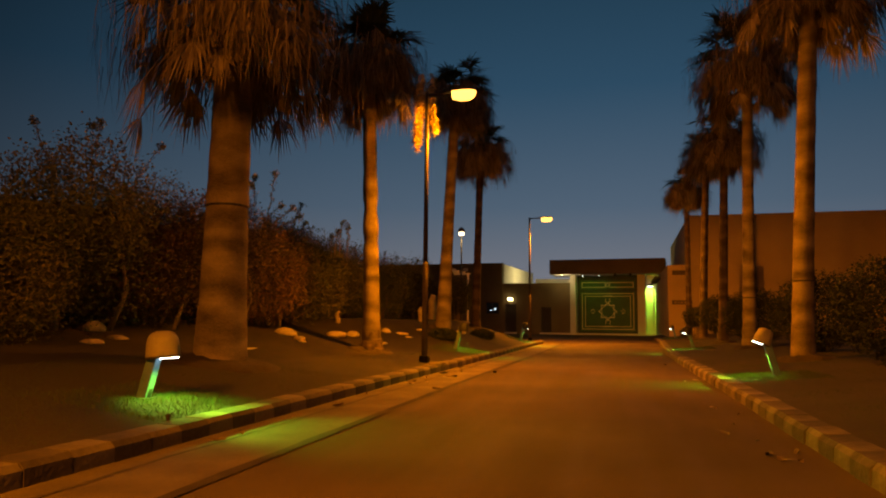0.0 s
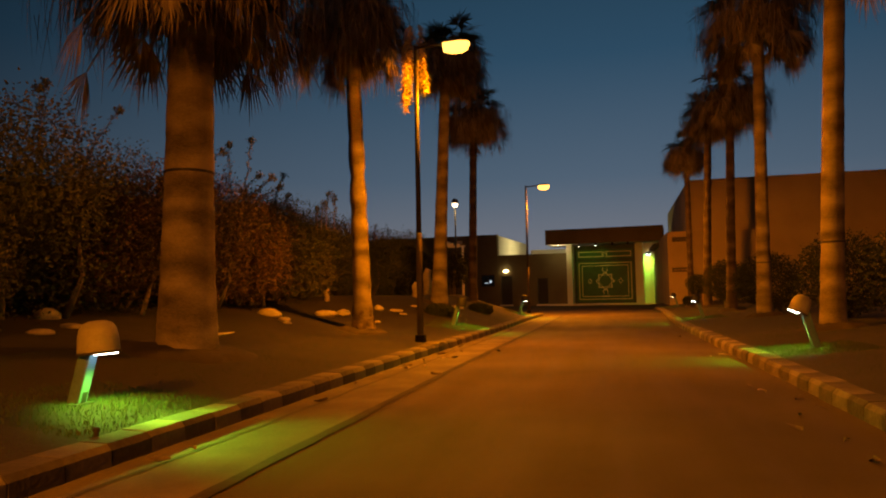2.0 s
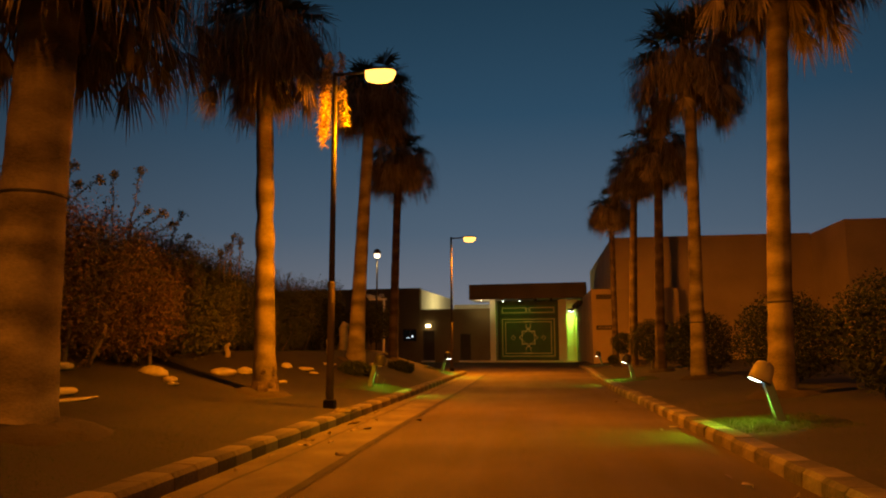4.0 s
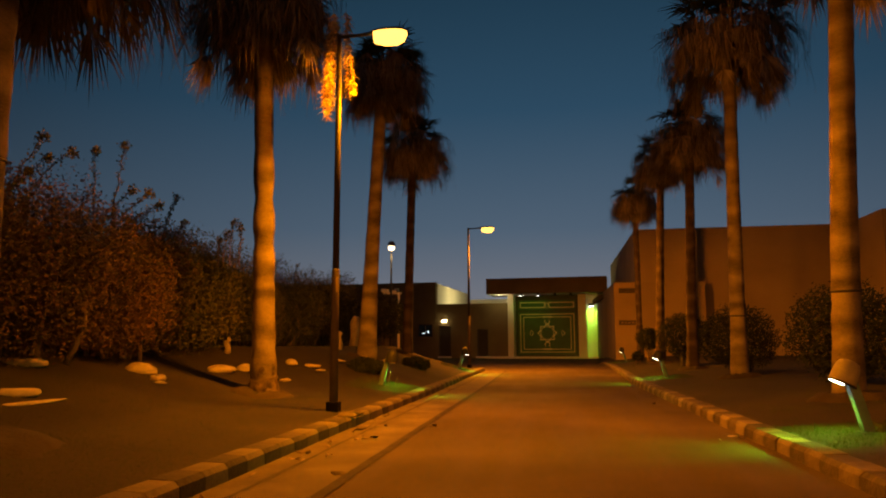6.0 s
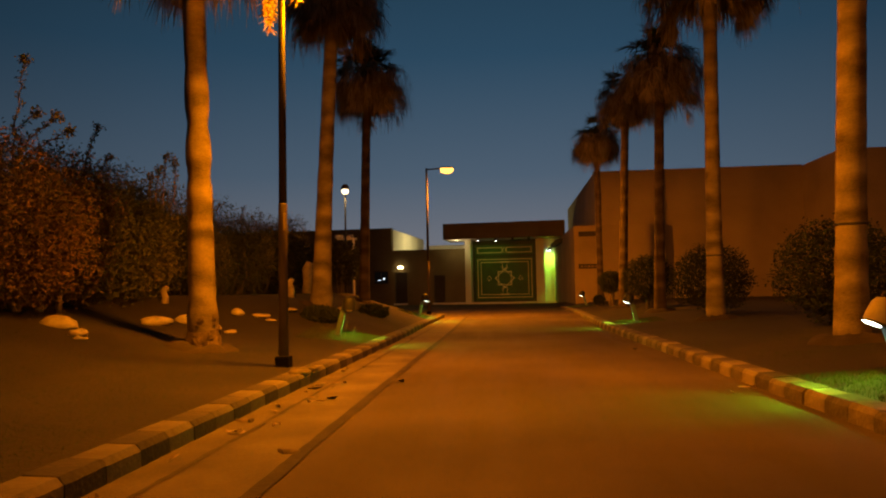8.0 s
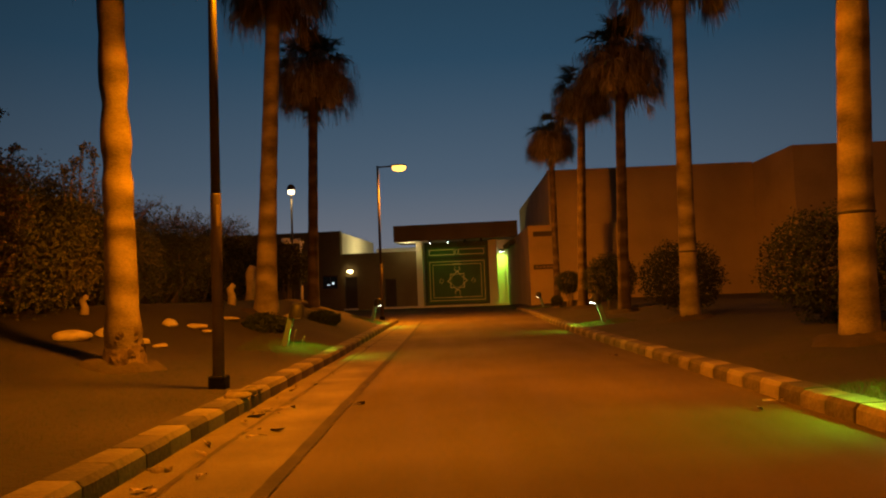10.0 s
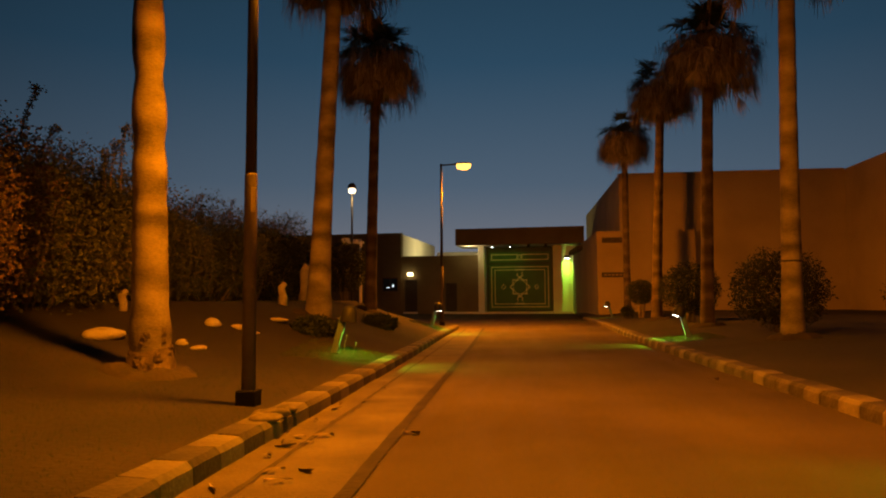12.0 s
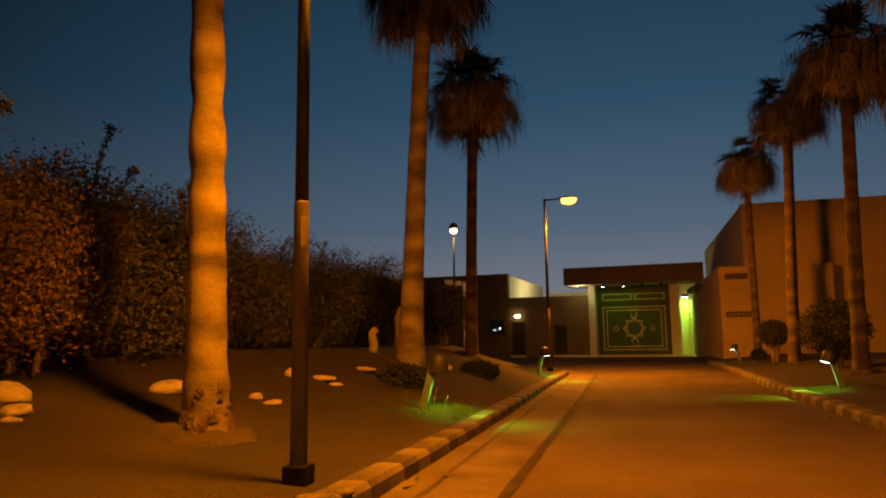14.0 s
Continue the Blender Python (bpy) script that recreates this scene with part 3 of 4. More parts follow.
    g, d = CROWN_MESHES[kind]
    at = pose(lean[0], lean[1], top, 0, 0, turn)
    for fan in g:
        part("frond", fan, None, t, m=at)
    part("dry_skirt", d, None, t, "hanging dry brown fronds", m=at)
    return t


palm(-4.20, 10.96, 0.62, 4.2, 3, (0.0, 0.1), 0.02, 2.72, turn=20, flare=1.12, taper=0.22)
lamp_palm = palm(-4.22, 17.8, 0.365, 6.03, 0, (-0.24, 0), 0.12, turn=70, taper=0.2)
palm(-4.10, 24.65, 0.37, 7.36, 1, (0.40, 0), 0.03, turn=130, taper=0.5, flare=1.14)
palm(-4.28, 31.3, 0.32, 7.0, 0, (0.20, 0), 0.03, bark=BARK_SHADED, turn=200, flare=1.14)
palm(5.30, 17.6, 0.40, 7.1, 2, (0.50, 0), 0.03, 1.92, turn=15, taper=0.12, flare=1.14)
palm(5.42, 24.3, 0.34, 7.55, 2, (0.20, 0), 0.03, 1.80, turn=100, taper=0.25, flare=1.14)
palm(5.57, 30.8, 0.33, 6.85, 0, (0.28, 0), 0.04, bark=BARK_SHADED, turn=250, flare=1.14)
palm(5.65, 38.1, 0.36, 7.9, 1, (0.40, 0), 0.04, bark=BARK_SHADED, turn=310, flare=1.14)
palm(5.67, 45.0, 0.32, 7.5, 1, (0.03, 0), 0.03, bark=BARK_SHADED, turn=45, flare=1.14)

# dry fronds that hang loose beside the first street lamp
rnd = random.Random(21)
for i in range(11):
    hang, px, py = Shape(), rnd.uniform(-3.08, -2.48), rnd.uniform(16.95, 17.45)
    p, low = Vector((px, py, rnd.uniform(6.4, 7.1))), 4.85 + 1.8 * abs(px + 2.84) + rnd.uniform(0, 0.35)
    way = Vector((rnd.uniform(-0.05, 0.05), rnd.uniform(-0.05, 0.05), -1))
    while p.z > low:
        q = p + way * 0.07 + Vector((rnd.uniform(-0.025, 0.025), rnd.uniform(-0.025, 0.025), 0))
        hang.add([p + Vector((0.006, 0, 0)), p - Vector((0.006, 0, 0)), q], [(0, 1, 2)])
        for _ in range(8):
            u = Vector((rnd.gauss(0, 1), rnd.gauss(0, 1), -rnd.uniform(0.3, 1.6))).normalized() * rnd.uniform(0.07, 0.18)
            w = u.orthogonal().normalized() * 0.017
            hang.add([p - w, p + w, p + u], [(0, 1, 2)])
        p = q
    ob = part("hanging_frond", hang, FROND_STRAW_LIT, lamp_palm, "loose dry frond lit by the lamp")
    ob.matrix_basis = lamp_palm.matrix_basis.inverted()

# ---- the gatehouse and its neighbours ----
B = pose(0.79, 65.83, 0.0, 0, 0, -5.5)
SILL = 0.15

walls = Shape().box(-9.5, -9.25, -0.0, 0.35, 0, 4.55)
for x0, x1, z0, z1 in ((-9.25, -8.19, 2.75, 4.55), (-8.19, -5.91, 0, 4.55), (-5.91, -4.95, 2.45, 4.55), (-4.95, -3.1, 0, 4.55)):
    walls.box(x0, x1, 0, 0.35, z0, z1)
walls.box(-9.45, -3.1, -0.03, 0.40, 4.55, 4.63)
setting("wall_entrance", walls, RENDER_DARK, "brown rendered entrance wall with two door recesses", m=B)
setting("entrance_roof", Shape().box(-9.45, -3.1, 0.40, 14, 4.30, 4.45), RENDER_DARK, "flat roof behind the entrance wall", m=B, category="roof")


def door(x0, x1, z1):
    t = thing("door_1", "dark closed door set deep in the entrance wall", "door", B @ pose(0, 0, 0), kind="structure")
    leaf_ob = part("door_leaf", Shape().box(x0 + 0.06, x1 - 0.06, 0.20, 0.26, SILL, z1 - 0.06, None, 0.006), DOOR_DARK, t)
    part("frame", Shape().box(x0, x0 + 0.06, 0.12, 0.30, 0, z1).box(x1 - 0.06, x1, 0.12, 0.30, 0, z1).box(x0 + 0.06, x1 - 0.06, 0.12, 0.30, z1 - 0.06, z1), SIGN_DARK, t)
    part("door_handle", Shape().tube([(x1 - 0.18, 0.15, 1.2), (x1 - 0.18, 0.15, 1.34)], 0.015, 8).tube([(x1 - 0.18, 0.15, 1.22), (x1 - 0.18, 0.2, 1.22)], 0.012, 8), POLE_PAINT, leaf_ob)
    part("door_step", Shape().box(x0 - 0.05, x1 + 0.05, -0.25, 0.12, 0.0, SILL, None, 0.01), PALE_WALL, t, "pale threshold step")


door(-9.25, -8.19, 2.75)
door(-5.91, -4.95, 2.45)

light = thing("wall_lamp", "glowing warm bulkhead lamp above the entrance door", "wall lamp", B @ pose(-8.74, 0, 3.17))
part("backplate", Shape().box(-0.22, 0.22, -0.05, 0, -0.12, 0.12, None, 0.01), POLE_PAINT, light)
part("diffuser", Shape().box(-0.20, 0.20, -0.20, -0.05, -0.10, 0.10, None, 0.04), WARM_LENS, light, "glowing warm diffuser")
bulb("wall_bulb", B @ Vector((-8.74, -0.35, 3.1)), (1.0, 0.70, 0.28), 7)

block = Shape().box(-26, -9.5, -0.05, 0.30, 0, 1.80)
block.box(-26, -11.1, -0.05, 0.30, 1.80, 2.92).box(-9.8, -9.5, -0.05, 0.30, 1.80, 2.92).box(-26, -9.5, -0.05, 0.30, 2.92, 6.45)
block.box(-9.85, -9.5, 0.35, 13.5, 0, 6.45).box(-26, -9.85, 0.35, 13.5, 6.0, 6.15).box(-26.05, -9.45, -0.1, 0.35, 6.45, 6.55)
setting("wall_guardhouse", block, RENDER_DARK, "brown rendered guardhouse block with flat roof", m=B)
setting("wall_guardhouse_side", Shape().box(-9.495, -9.455, 0.45, 13.5, 4.46, 6.45), PALE_WALL, "cream side wall of the guardhouse above the low roof", m=B)
setting("wall_rear", Shape().box(-9.4, -5.6, 14.5, 14.9, 4.3, 5.9).box(-5.6, -5.2, 14.5, 22, 4.3, 5.9), PALE_WALL, "cream wall behind the entrance roof", m=B)
flood = thing("roof_floodlight", "small floodlight on the low roof", "floodlight", B @ pose(-5.2, 5.5, 4.45))
part("bracket", Shape().box(-0.05, 0.05, -0.05, 0.05, 0, 0.12, None, 0.01), POLE_PAINT, flood)
part("housing", Shape().box(-0.12, 0.12, -0.15, 0.15, 0.02, 0.13, pose(0, 0, 0, 0, 0, 0), 0.02), POLE_PAINT, flood)
bulb("roof_bulb", B @ Vector((-5.6, 5.5, 4.95)), (1.0, 0.82, 0.36), 800)

win = thing("window_1", "dark guardhouse window with small lit screens behind", "window", B @ pose(-10.45, -0.05, 2.36), kind="structure")
part("window_frame", Shape().box(-0.65, -0.565, 0.05, 0.15, -0.56, 0.56).box(0.565, 0.65, 0.05, 0.15, -0.56, 0.56).box(-0.565, 0.565, 0.05, 0.15, -0.56, -0.465).box(-0.565, 0.565, 0.05, 0.15, 0.465, 0.56).box(-0.02, 0.02, 0.05, 0.15, -0.465, 0.465), SIGN_DARK, win)
for k in (-1, 1):
    part("pane", Shape().box(min(0.02 * k, 0.565 * k), max(0.02 * k, 0.565 * k), 0.09, 0.10, -0.465, 0.465), GLASS, win)
part("window_sill", Shape().box(-0.72, 0.72, -0.06, 0.05, -0.60, -0.56, None, 0.01), RENDER_DARK, win)
SCREEN = glow("screen_glow", (0.75, 0.9, 1.0), 1.6)
for x0, x1, z0, z1 in ((0.18, 0.30, -0.19, -0.02), (-0.30, 0.02, -0.25, -0.20)):
    scr = thing("desk_screen", "small lit screen at the guardhouse window", "screen", B @ pose(-10.45 + (x0 + x1) / 2, 0.025, 2.36 + (z0 + z1) / 2))
    part("screen_face", Shape().box(-(x1 - x0) / 2, (x1 - x0) / 2, 0, 0.012, -(z1 - z0) / 2, (z1 - z0) / 2, None, 0.003), SCREEN, scr)

unit = thing("roof_floodlight", "pale wall floodlights under the guardhouse parapet", "floodlight", B @ pose(-13.6, -0.05, 5.95))
part("bracket", Shape().box(-0.7, 0.7, -0.10, 0, -0.04, 0.04, None, 0.01), BOLLARD_PAINT, unit)
for dx in (-0.6, 0.6):
    part("housing", Shape().box(dx - 0.2, dx + 0.2, -0.4, -0.1, -0.14, 0.14, None, 0.03), PALE_WALL, unit)

# gate bay
setting("wall_gate_bay", Shape().box(-3.1, -2.62, -0.9, 0.4, 0, 5.28).box(2.675, 3.35, -0.9, 0.4, 0, 5.28), PALE_WALL, "cream rendered pillars beside the gate", m=B)
setting("wall_gate_recess", Shape().box(3.35, 4.6, 0.1, 0.4, 0, 5.28), PALE_WALL, "cream rendered recess wall beside the gate", m=B)
setting("wall_gate_pilaster", Shape().box(3.78, 3.92, -0.12, 0.095, SILL, 4.6, None, 0.01), PALE_WALL, "narrow cream pilaster in the recess", m=B)
setting("canopy_fascia", Shape().box(-4.62, 5.05, -2.55, -2.3, 5.24, 6.50, None, 0.02).box(-4.62, -4.4, -2.3, 1.2, 5.24, 6.50).box(4.8, 5.05, -2.3, 1.2, 5.24, 6.50).box(-4.4, 4.8, 0.95, 1.2, 5.24, 6.50),
        RENDER_DARK, "brown canopy band over the gate", m=B)
setting("ceiling", Shape().box(-4.4, 4.8, -2.3, 0.95, 5.285, 5.42), PALE_WALL, "cream canopy soffit", m=B)
setting("threshold", Shape().box(-5.0, 5.2, -1.3, 0.1, 0, SILL - 0.004, None, 0.015), PALE_WALL, "pale concrete threshold under the gate", m=B)

gate = thing("gate", "tall green metal gate with gold geometric ornament, closed", "gate", B @ pose(0.05, 0, 0))
gate_w, g0, g1 = 2.62, SILL, 5.25
part("panel", Shape().box(-gate_w, gate_w, 0.10, 0.18, g0, g1), GATE_GREEN, gate)
fr = Shape().box(-gate_w, -gate_w + 0.24, 0.03, 0.10, g0, g1).box(gate_w - 0.24, gate_w, 0.03, 0.10, g0, g1)
fr.box(-gate_w + 0.24, gate_w - 0.24, 0.03, 0.10, g1 - 0.42, g1).box(-gate_w + 0.24, gate_w - 0.24, 0.03, 0.10, g0, g0 + 0.16).box(-gate_w + 0.24, gate_w - 0.24, 0.03, 0.10, 3.82, 4.02)
part("frame", fr, GATE_DARK, gate, "dark green frame")


def rect_line(x0, x1, z0, z1, w):
    return Shape().box(x0, x1, 0.075, 0.097, z1 - w, z1).box(x0, x1, 0.075, 0.097, z0, z0 + w).box(x0, x0 + w, 0.075, 0.097, z0 + w, z1 - w).box(x1 - w, x1, 0.075, 0.097, z0 + w, z1 - w)


for x0, x1 in ((-2.25, -0.15), (0.15, 2.25)):
    part("gold_moulding", rect_line(x0, x1, 4.18, 4.66, 0.065), GATE_GOLD, gate, "thin gold moulding")
part("gold_moulding", rect_line(-2.25, 2.25, 0.48, 3.68, 0.065), GATE_GOLD, gate, "thin gold moulding")
part("gold_moulding", rect_line(-1.98, 1.98, 0.72, 3.44, 0.055), GATE_GOLD, gate, "thin gold moulding")


def ring_line(cx, cz, pts, w):
    s, n = Shape(), len(pts)
    vs = [(cx + px * k, yy, cz + pz * k) for px, pz in pts for k, yy in ((1, 0.07), (1 - w, 0.07), (1, 0.1), (1 - w, 0.1))]
    fs = []
    for i in range(n):
        a, b = 4 * i, 4 * ((i + 1) % n)
        fs += [(a, b, b + 1, a + 1), (a, a + 2, b + 2, b), (a + 1, b + 1, b + 3, a + 3)]
    return s.add(vs, fs)


star = [(math.cos(a) * r, math.sin(a) * r) for i in range(16) for a, r in ((math.pi * i / 8, 0.84 if i % 2 == 0 else 0.62),)]
part("star", ring_line(0, 2.08, star, 0.15), GATE_GOLD, gate, "gold eight-pointed star")
part("ring", ring_line(0, 2.08, [(0.55 * math.cos(a / 16 * math.pi), 0.55 * math.sin(a / 16 * math.pi)) for a in range(32)], 0.07), GATE_GOLD, gate, "gold ring")
for cz, up in ((3.10, 1), (1.08, -1)):
    part("finial", ring_line(0, cz, [(0.42, 0.38 * up), (0.16, 0.10 * up), (0.26, -0.10 * up), (0.0, -0.40 * up), (-0.26, -0.10 * up), (-0.16, 0.10 * up), (-0.42, 0.38 * up)], 0.28), GATE_GOLD, gate, "gold knotwork finial")
part("finial", ring_line(0, 4.42, [(0.0, 0.26), (0.16, 0), (0, -0.26), (-0.16, 0)], 0.25), GATE_GOLD, gate, "gold knotwork finial")
for cx in (-1.3, 1.3):
    part("medallion", ring_line(cx, 2.08, [(0.2, 0), (0, 0.24), (-0.2, 0), (0, -0.24)], 0.25), GATE_GOLD, gate, "dull gold lozenge")

for k, (dx, on) in enumerate(((-1.89, 1), (-0.48, 1), (0.88, 0), (2.17, 0))):
    s = thing("canopy_spotlight", "small round spotlight on the canopy soffit" + (", lit" if on else ", unlit"), "spotlight", B @ pose(dx, -1.6, 5.285), "canopy spotlights")
    body = part("housing", Shape().lathe([(0.10, -0.20), (0.12, -0.10), (0.10, 0.0)], 12), BLACK_PAINT, s, "", True)
    part("lens", Shape().lathe([(0.085, -0.212), (0.085, -0.202)], 12), WHITE_LENS if on else GLASS, body)
    if on:
        spot("canopy_bulb", B @ Vector((dx, -1.6, 5.05)), B @ Vector((dx, 0.2, 2.2)), MERCURY, 22, 125, 0.6, 0.05)

s = thing("wall_floodlight", "bright white floodlight on the recess wall", "floodlight", B @ pose(3.74, -0.75, 4.25))
part("bracket", Shape().box(-0.04, 0.04, 0.2, 0.86, -0.04, 0.04, None, 0.01), BLACK_PAINT, s)
part("housing", Shape().box(-0.22, 0.22, -0.18, 0.2, 0.0, 0.16, pose(0, 0, 0, 12, 0, 0), 0.03), BLACK_PAINT, s)
part("lens", Shape().box(-0.19, 0.19, -0.165, 0.165, -0.03, -0.012, pose(0, 0, 0, 12, 0, 0), 0.004), WHITE_LENS, s)
spot("flood_bulb", B @ Vector((3.74, -0.85, 4.18)), B @ Vector((3.66, 0.1, 2.4)), MERCURY, 400, 120, 0.5, 0.1)

s = thing("soffit_light", "small warm round light under the canopy end", "ceiling light", B @ pose(-3.75, -1.4, 5.285))
part("housing", Shape().lathe([(0.09, -0.05), (0.10, -0.03), (0.10, 0.0)], 12), BLACK_PAINT, s, "", True)
part("lens", Shape().lathe([(0.075, -0.058), (0.08, -0.051)], 12), WARM_LENS, s)
bulb("soffit_bulb", B @ Vector((-3.75, -1.4, 4.95)), (1.0, 0.78, 0.36), 36, 0.05)

# low wall by the forecourt with beam ends, and the tall hall behind
low = Shape().box(4.88, 5.18, 50.15, 65.2, 0, 4.85).box(4.88, 10.2, 49.85, 50.15, 0, 4.85).box(5.18, 10.2, 50.15, 50.45, 4.62, 4.85)
setting("wall_low", low, RENDER_WALL, "sand rendered boundary wall beside the forecourt")
setting("wall_low_return", Shape().box(9.9, 10.2, 50.15, 50.45, 0, 4.62), RENDER_WALL, "sand rendered return of the boundary wall")
for i in range(6):
    e = thing("beam_end", "dark timber beam end sticking out of the wall top", "beam", pose(4.88, 57.6 + i * 1.15, 4.5), "beam ends along the wall")
    part("beam", Shape().box(-0.42, 0.02, -0.11, 0.11, -0.15, 0.15, None, 0.02), DOOR_DARK, e)
HALL_TOP = 8.17
front = pose(6.30, 50.75, 0, 0, 0, -1.3)
setting("wall_hall_side", Shape().box(0, 0.3, 0.3, 20.0, 0, HALL_TOP), RENDER_WALL, "tall blank sand rendered side wall of the hall", m=pose(6.30, 50.75, 0, 0, 0, -0.9))
setting("wall_hall", Shape().box(0, 12.2, 0, 0.3, 0, HALL_TOP), RENDER_WALL, "tall blank sand rendered hall wall", m=front)
setting("wall_hall_wing", Shape().box(12.2, 12.5, -5.1, 0.3, 0, HALL_TOP).box(12.5, 50, -5.1, -4.8, 0, HALL_TOP), RENDER_WALL, "tall blank sand rendered wing of the hall", m=front)
setting("wall_hall_coping", Shape().box(-0.04, 12.16, -0.05, 0.35, HALL_TOP, HALL_TOP + 0.06), RENDER_WALL, "thin coping along the hall roof", m=front)
setting("roof_hall", Shape().box(0.35, 50, 0.35, 20, 7.7, 7.85), RENDER_WALL, "flat roof of the hall", m=front, category="roof")
sign = thing("wall_sign", "dark sign plate with an unreadable line on the boundary wall", "sign", pose(5.72, 49.85, 2.42))
part("plate", Shape().box(-0.62, 0.62, -0.04, 0, -0.14, 0.14, None, 0.008), SIGN_DARK, sign)
for i in range(5):
    part("text_bar", Shape().box(-0.5 + i * 0.21, -0.5 + i * 0.21 + 0.15, -0.046, -0.04, -0.05, 0.05), TWIG, sign)
sign = thing("wall_vent", "dark louvre high on the boundary wall", "vent", pose(5.7, 49.85, 4.35))
part("frame", Shape().box(-0.55, 0.55, -0.05, 0, -0.15, 0.15, None, 0.01), SIGN_DARK, sign)
for i in range(4):
    part("slat", Shape().box(-0.5, 0.5, -0.075, -0.05, -0.11 + i * 0.065, -0.08 + i * 0.065), SIGN_DARK, sign)

# ---- posts by the guardhouse ----
p3 = thing("post_top_lamp", "thin lamp post with a glowing white drum lantern", "street lamp", pose(-7.43, 42.86, 0))
part("post", Shape().tube([(0, 0, 0), (0, 0, 6.2)], [0.06, 0.045], 10), POLE_PAINT, p3, "", True)
part("lantern", Shape().lathe([(0.07, 6.20), (0.15, 6.24), (0.185, 6.33), (0.16, 6.42)], 16), glow("lantern_glow", (1.0, 0.78, 0.48), 3.2), p3, "glowing white drum", True)
part("lantern_cap", Shape().lathe([(0.21, 6.422), (0.20, 6.56), (0.11, 6.68), (0.02, 6.71)], 16), BLACK_PAINT, p3, "dark domed cap", True)
bulb("lantern_bulb", (-7.43, 42.86, 6.0), (1.0, 0.62, 0.22), 70, 0.2)
p4 = thing("camera_post", "pale post with a crossbar and boxed floodlights", "post", pose(-7.86, 46.94, 0))
part("post", Shape().tube([(0, 0, 0), (0, 0, 4.2)], [0.075, 0.07], 10), PALE_WALL, p4, "", True)
part("crossbar", Shape().box(-0.95, 0.18, -0.05, 0.05, 4.12, 4.24, None, 0.012), PALE_WALL, p4)
part("housing", Shape().box(-1.0, -0.62, -0.18, 0.18, 4.24, 4.42, None, 0.03), PALE_WALL, p4)
part("housing", Shape().box(-0.5, -0.2, -0.15, 0.15, 4.24, 4.34, None, 0.03), PALE_WALL, p4)


# ---- hedge, topiary, shrubs ----
def leaves(s, rnd, centre, radii, count, size, shell=0.55, flat=0.0, sprout=1.0):
    """Scatters leaf blades through a lumpy ellipsoid."""
    c, ra = Vector(centre), Vector(radii)
    off = rnd.random() * 50
    for _ in range(count):
        d = Vector((rnd.gauss(0, 1), rnd.gauss(0, 1), rnd.gauss(0, 1))).normalized()
        lump = 1 + 0.28 * sprout * noise.noise(d * 1.9 + Vector((off, 0, 0))) + 0.12 * sprout * noise.noise(d * 5 + Vector((off, 0, 0)))
        k = (shell + (1 - shell) * rnd.random() ** 0.5) * lump * (1 + 0.09 * sprout * max(rnd.gauss(0, 1), -0.5))
        p = c + Vector((d.x * ra.x, d.y * ra.y, d.z * ra.z)) * k
        u = Vector((rnd.gauss(0, 1), rnd.gauss(0, 1), rnd.gauss(0, 0.7))).normalized()
        w = u.orthogonal().normalized()
        w = (w + u.cross(w) * rnd.uniform(-1, 1)).normalized()
        ln = size * rnd.uniform(0.6, 1.3)
        s.add([p, p + u * ln * 0.5 + w * ln * 0.27, p + u * ln, p + u * ln * 0.5 - w * ln * 0.27], [(0, 1, 2, 3)])
    return s


def shoot(stem, leaf, rnd, base, way, length, size):
    """A long arching shoot with leaf tufts along it and a clump at the tip."""
    p, d = Vector(base), Vector(way).normalized()
    pts = [p.copy()]
    for i in range(8):
        d = (d + Vector((rnd.uniform(-0.14, 0.14), rnd.uniform(-0.14, 0.14), rnd.uniform(-0.1, 0.06)))).normalized()
        p = p + d * length / 8
        pts.append(p.copy())
        for _ in range(18):
            u = Vector((rnd.gauss(0, 1), rnd.gauss(0, 1), rnd.gauss(0, 1))).normalized()
            w = u.orthogonal().normalized()
            q = p - d * length / 8 * rnd.random() + u * rnd.uniform(0, 0.02)
            leaf.add([q, q + u * size * 0.5 + w * size * 0.25, q + u * size, q + u * size * 0.5 - w * size * 0.25], [(0, 1, 2, 3)])
    leaves(leaf, rnd, p, (0.09, 0.09, 0.08), 46, size, 0.1)
    stem.tube(pts, [0.014 - 0.0012 * i for i in range(9)], 5)


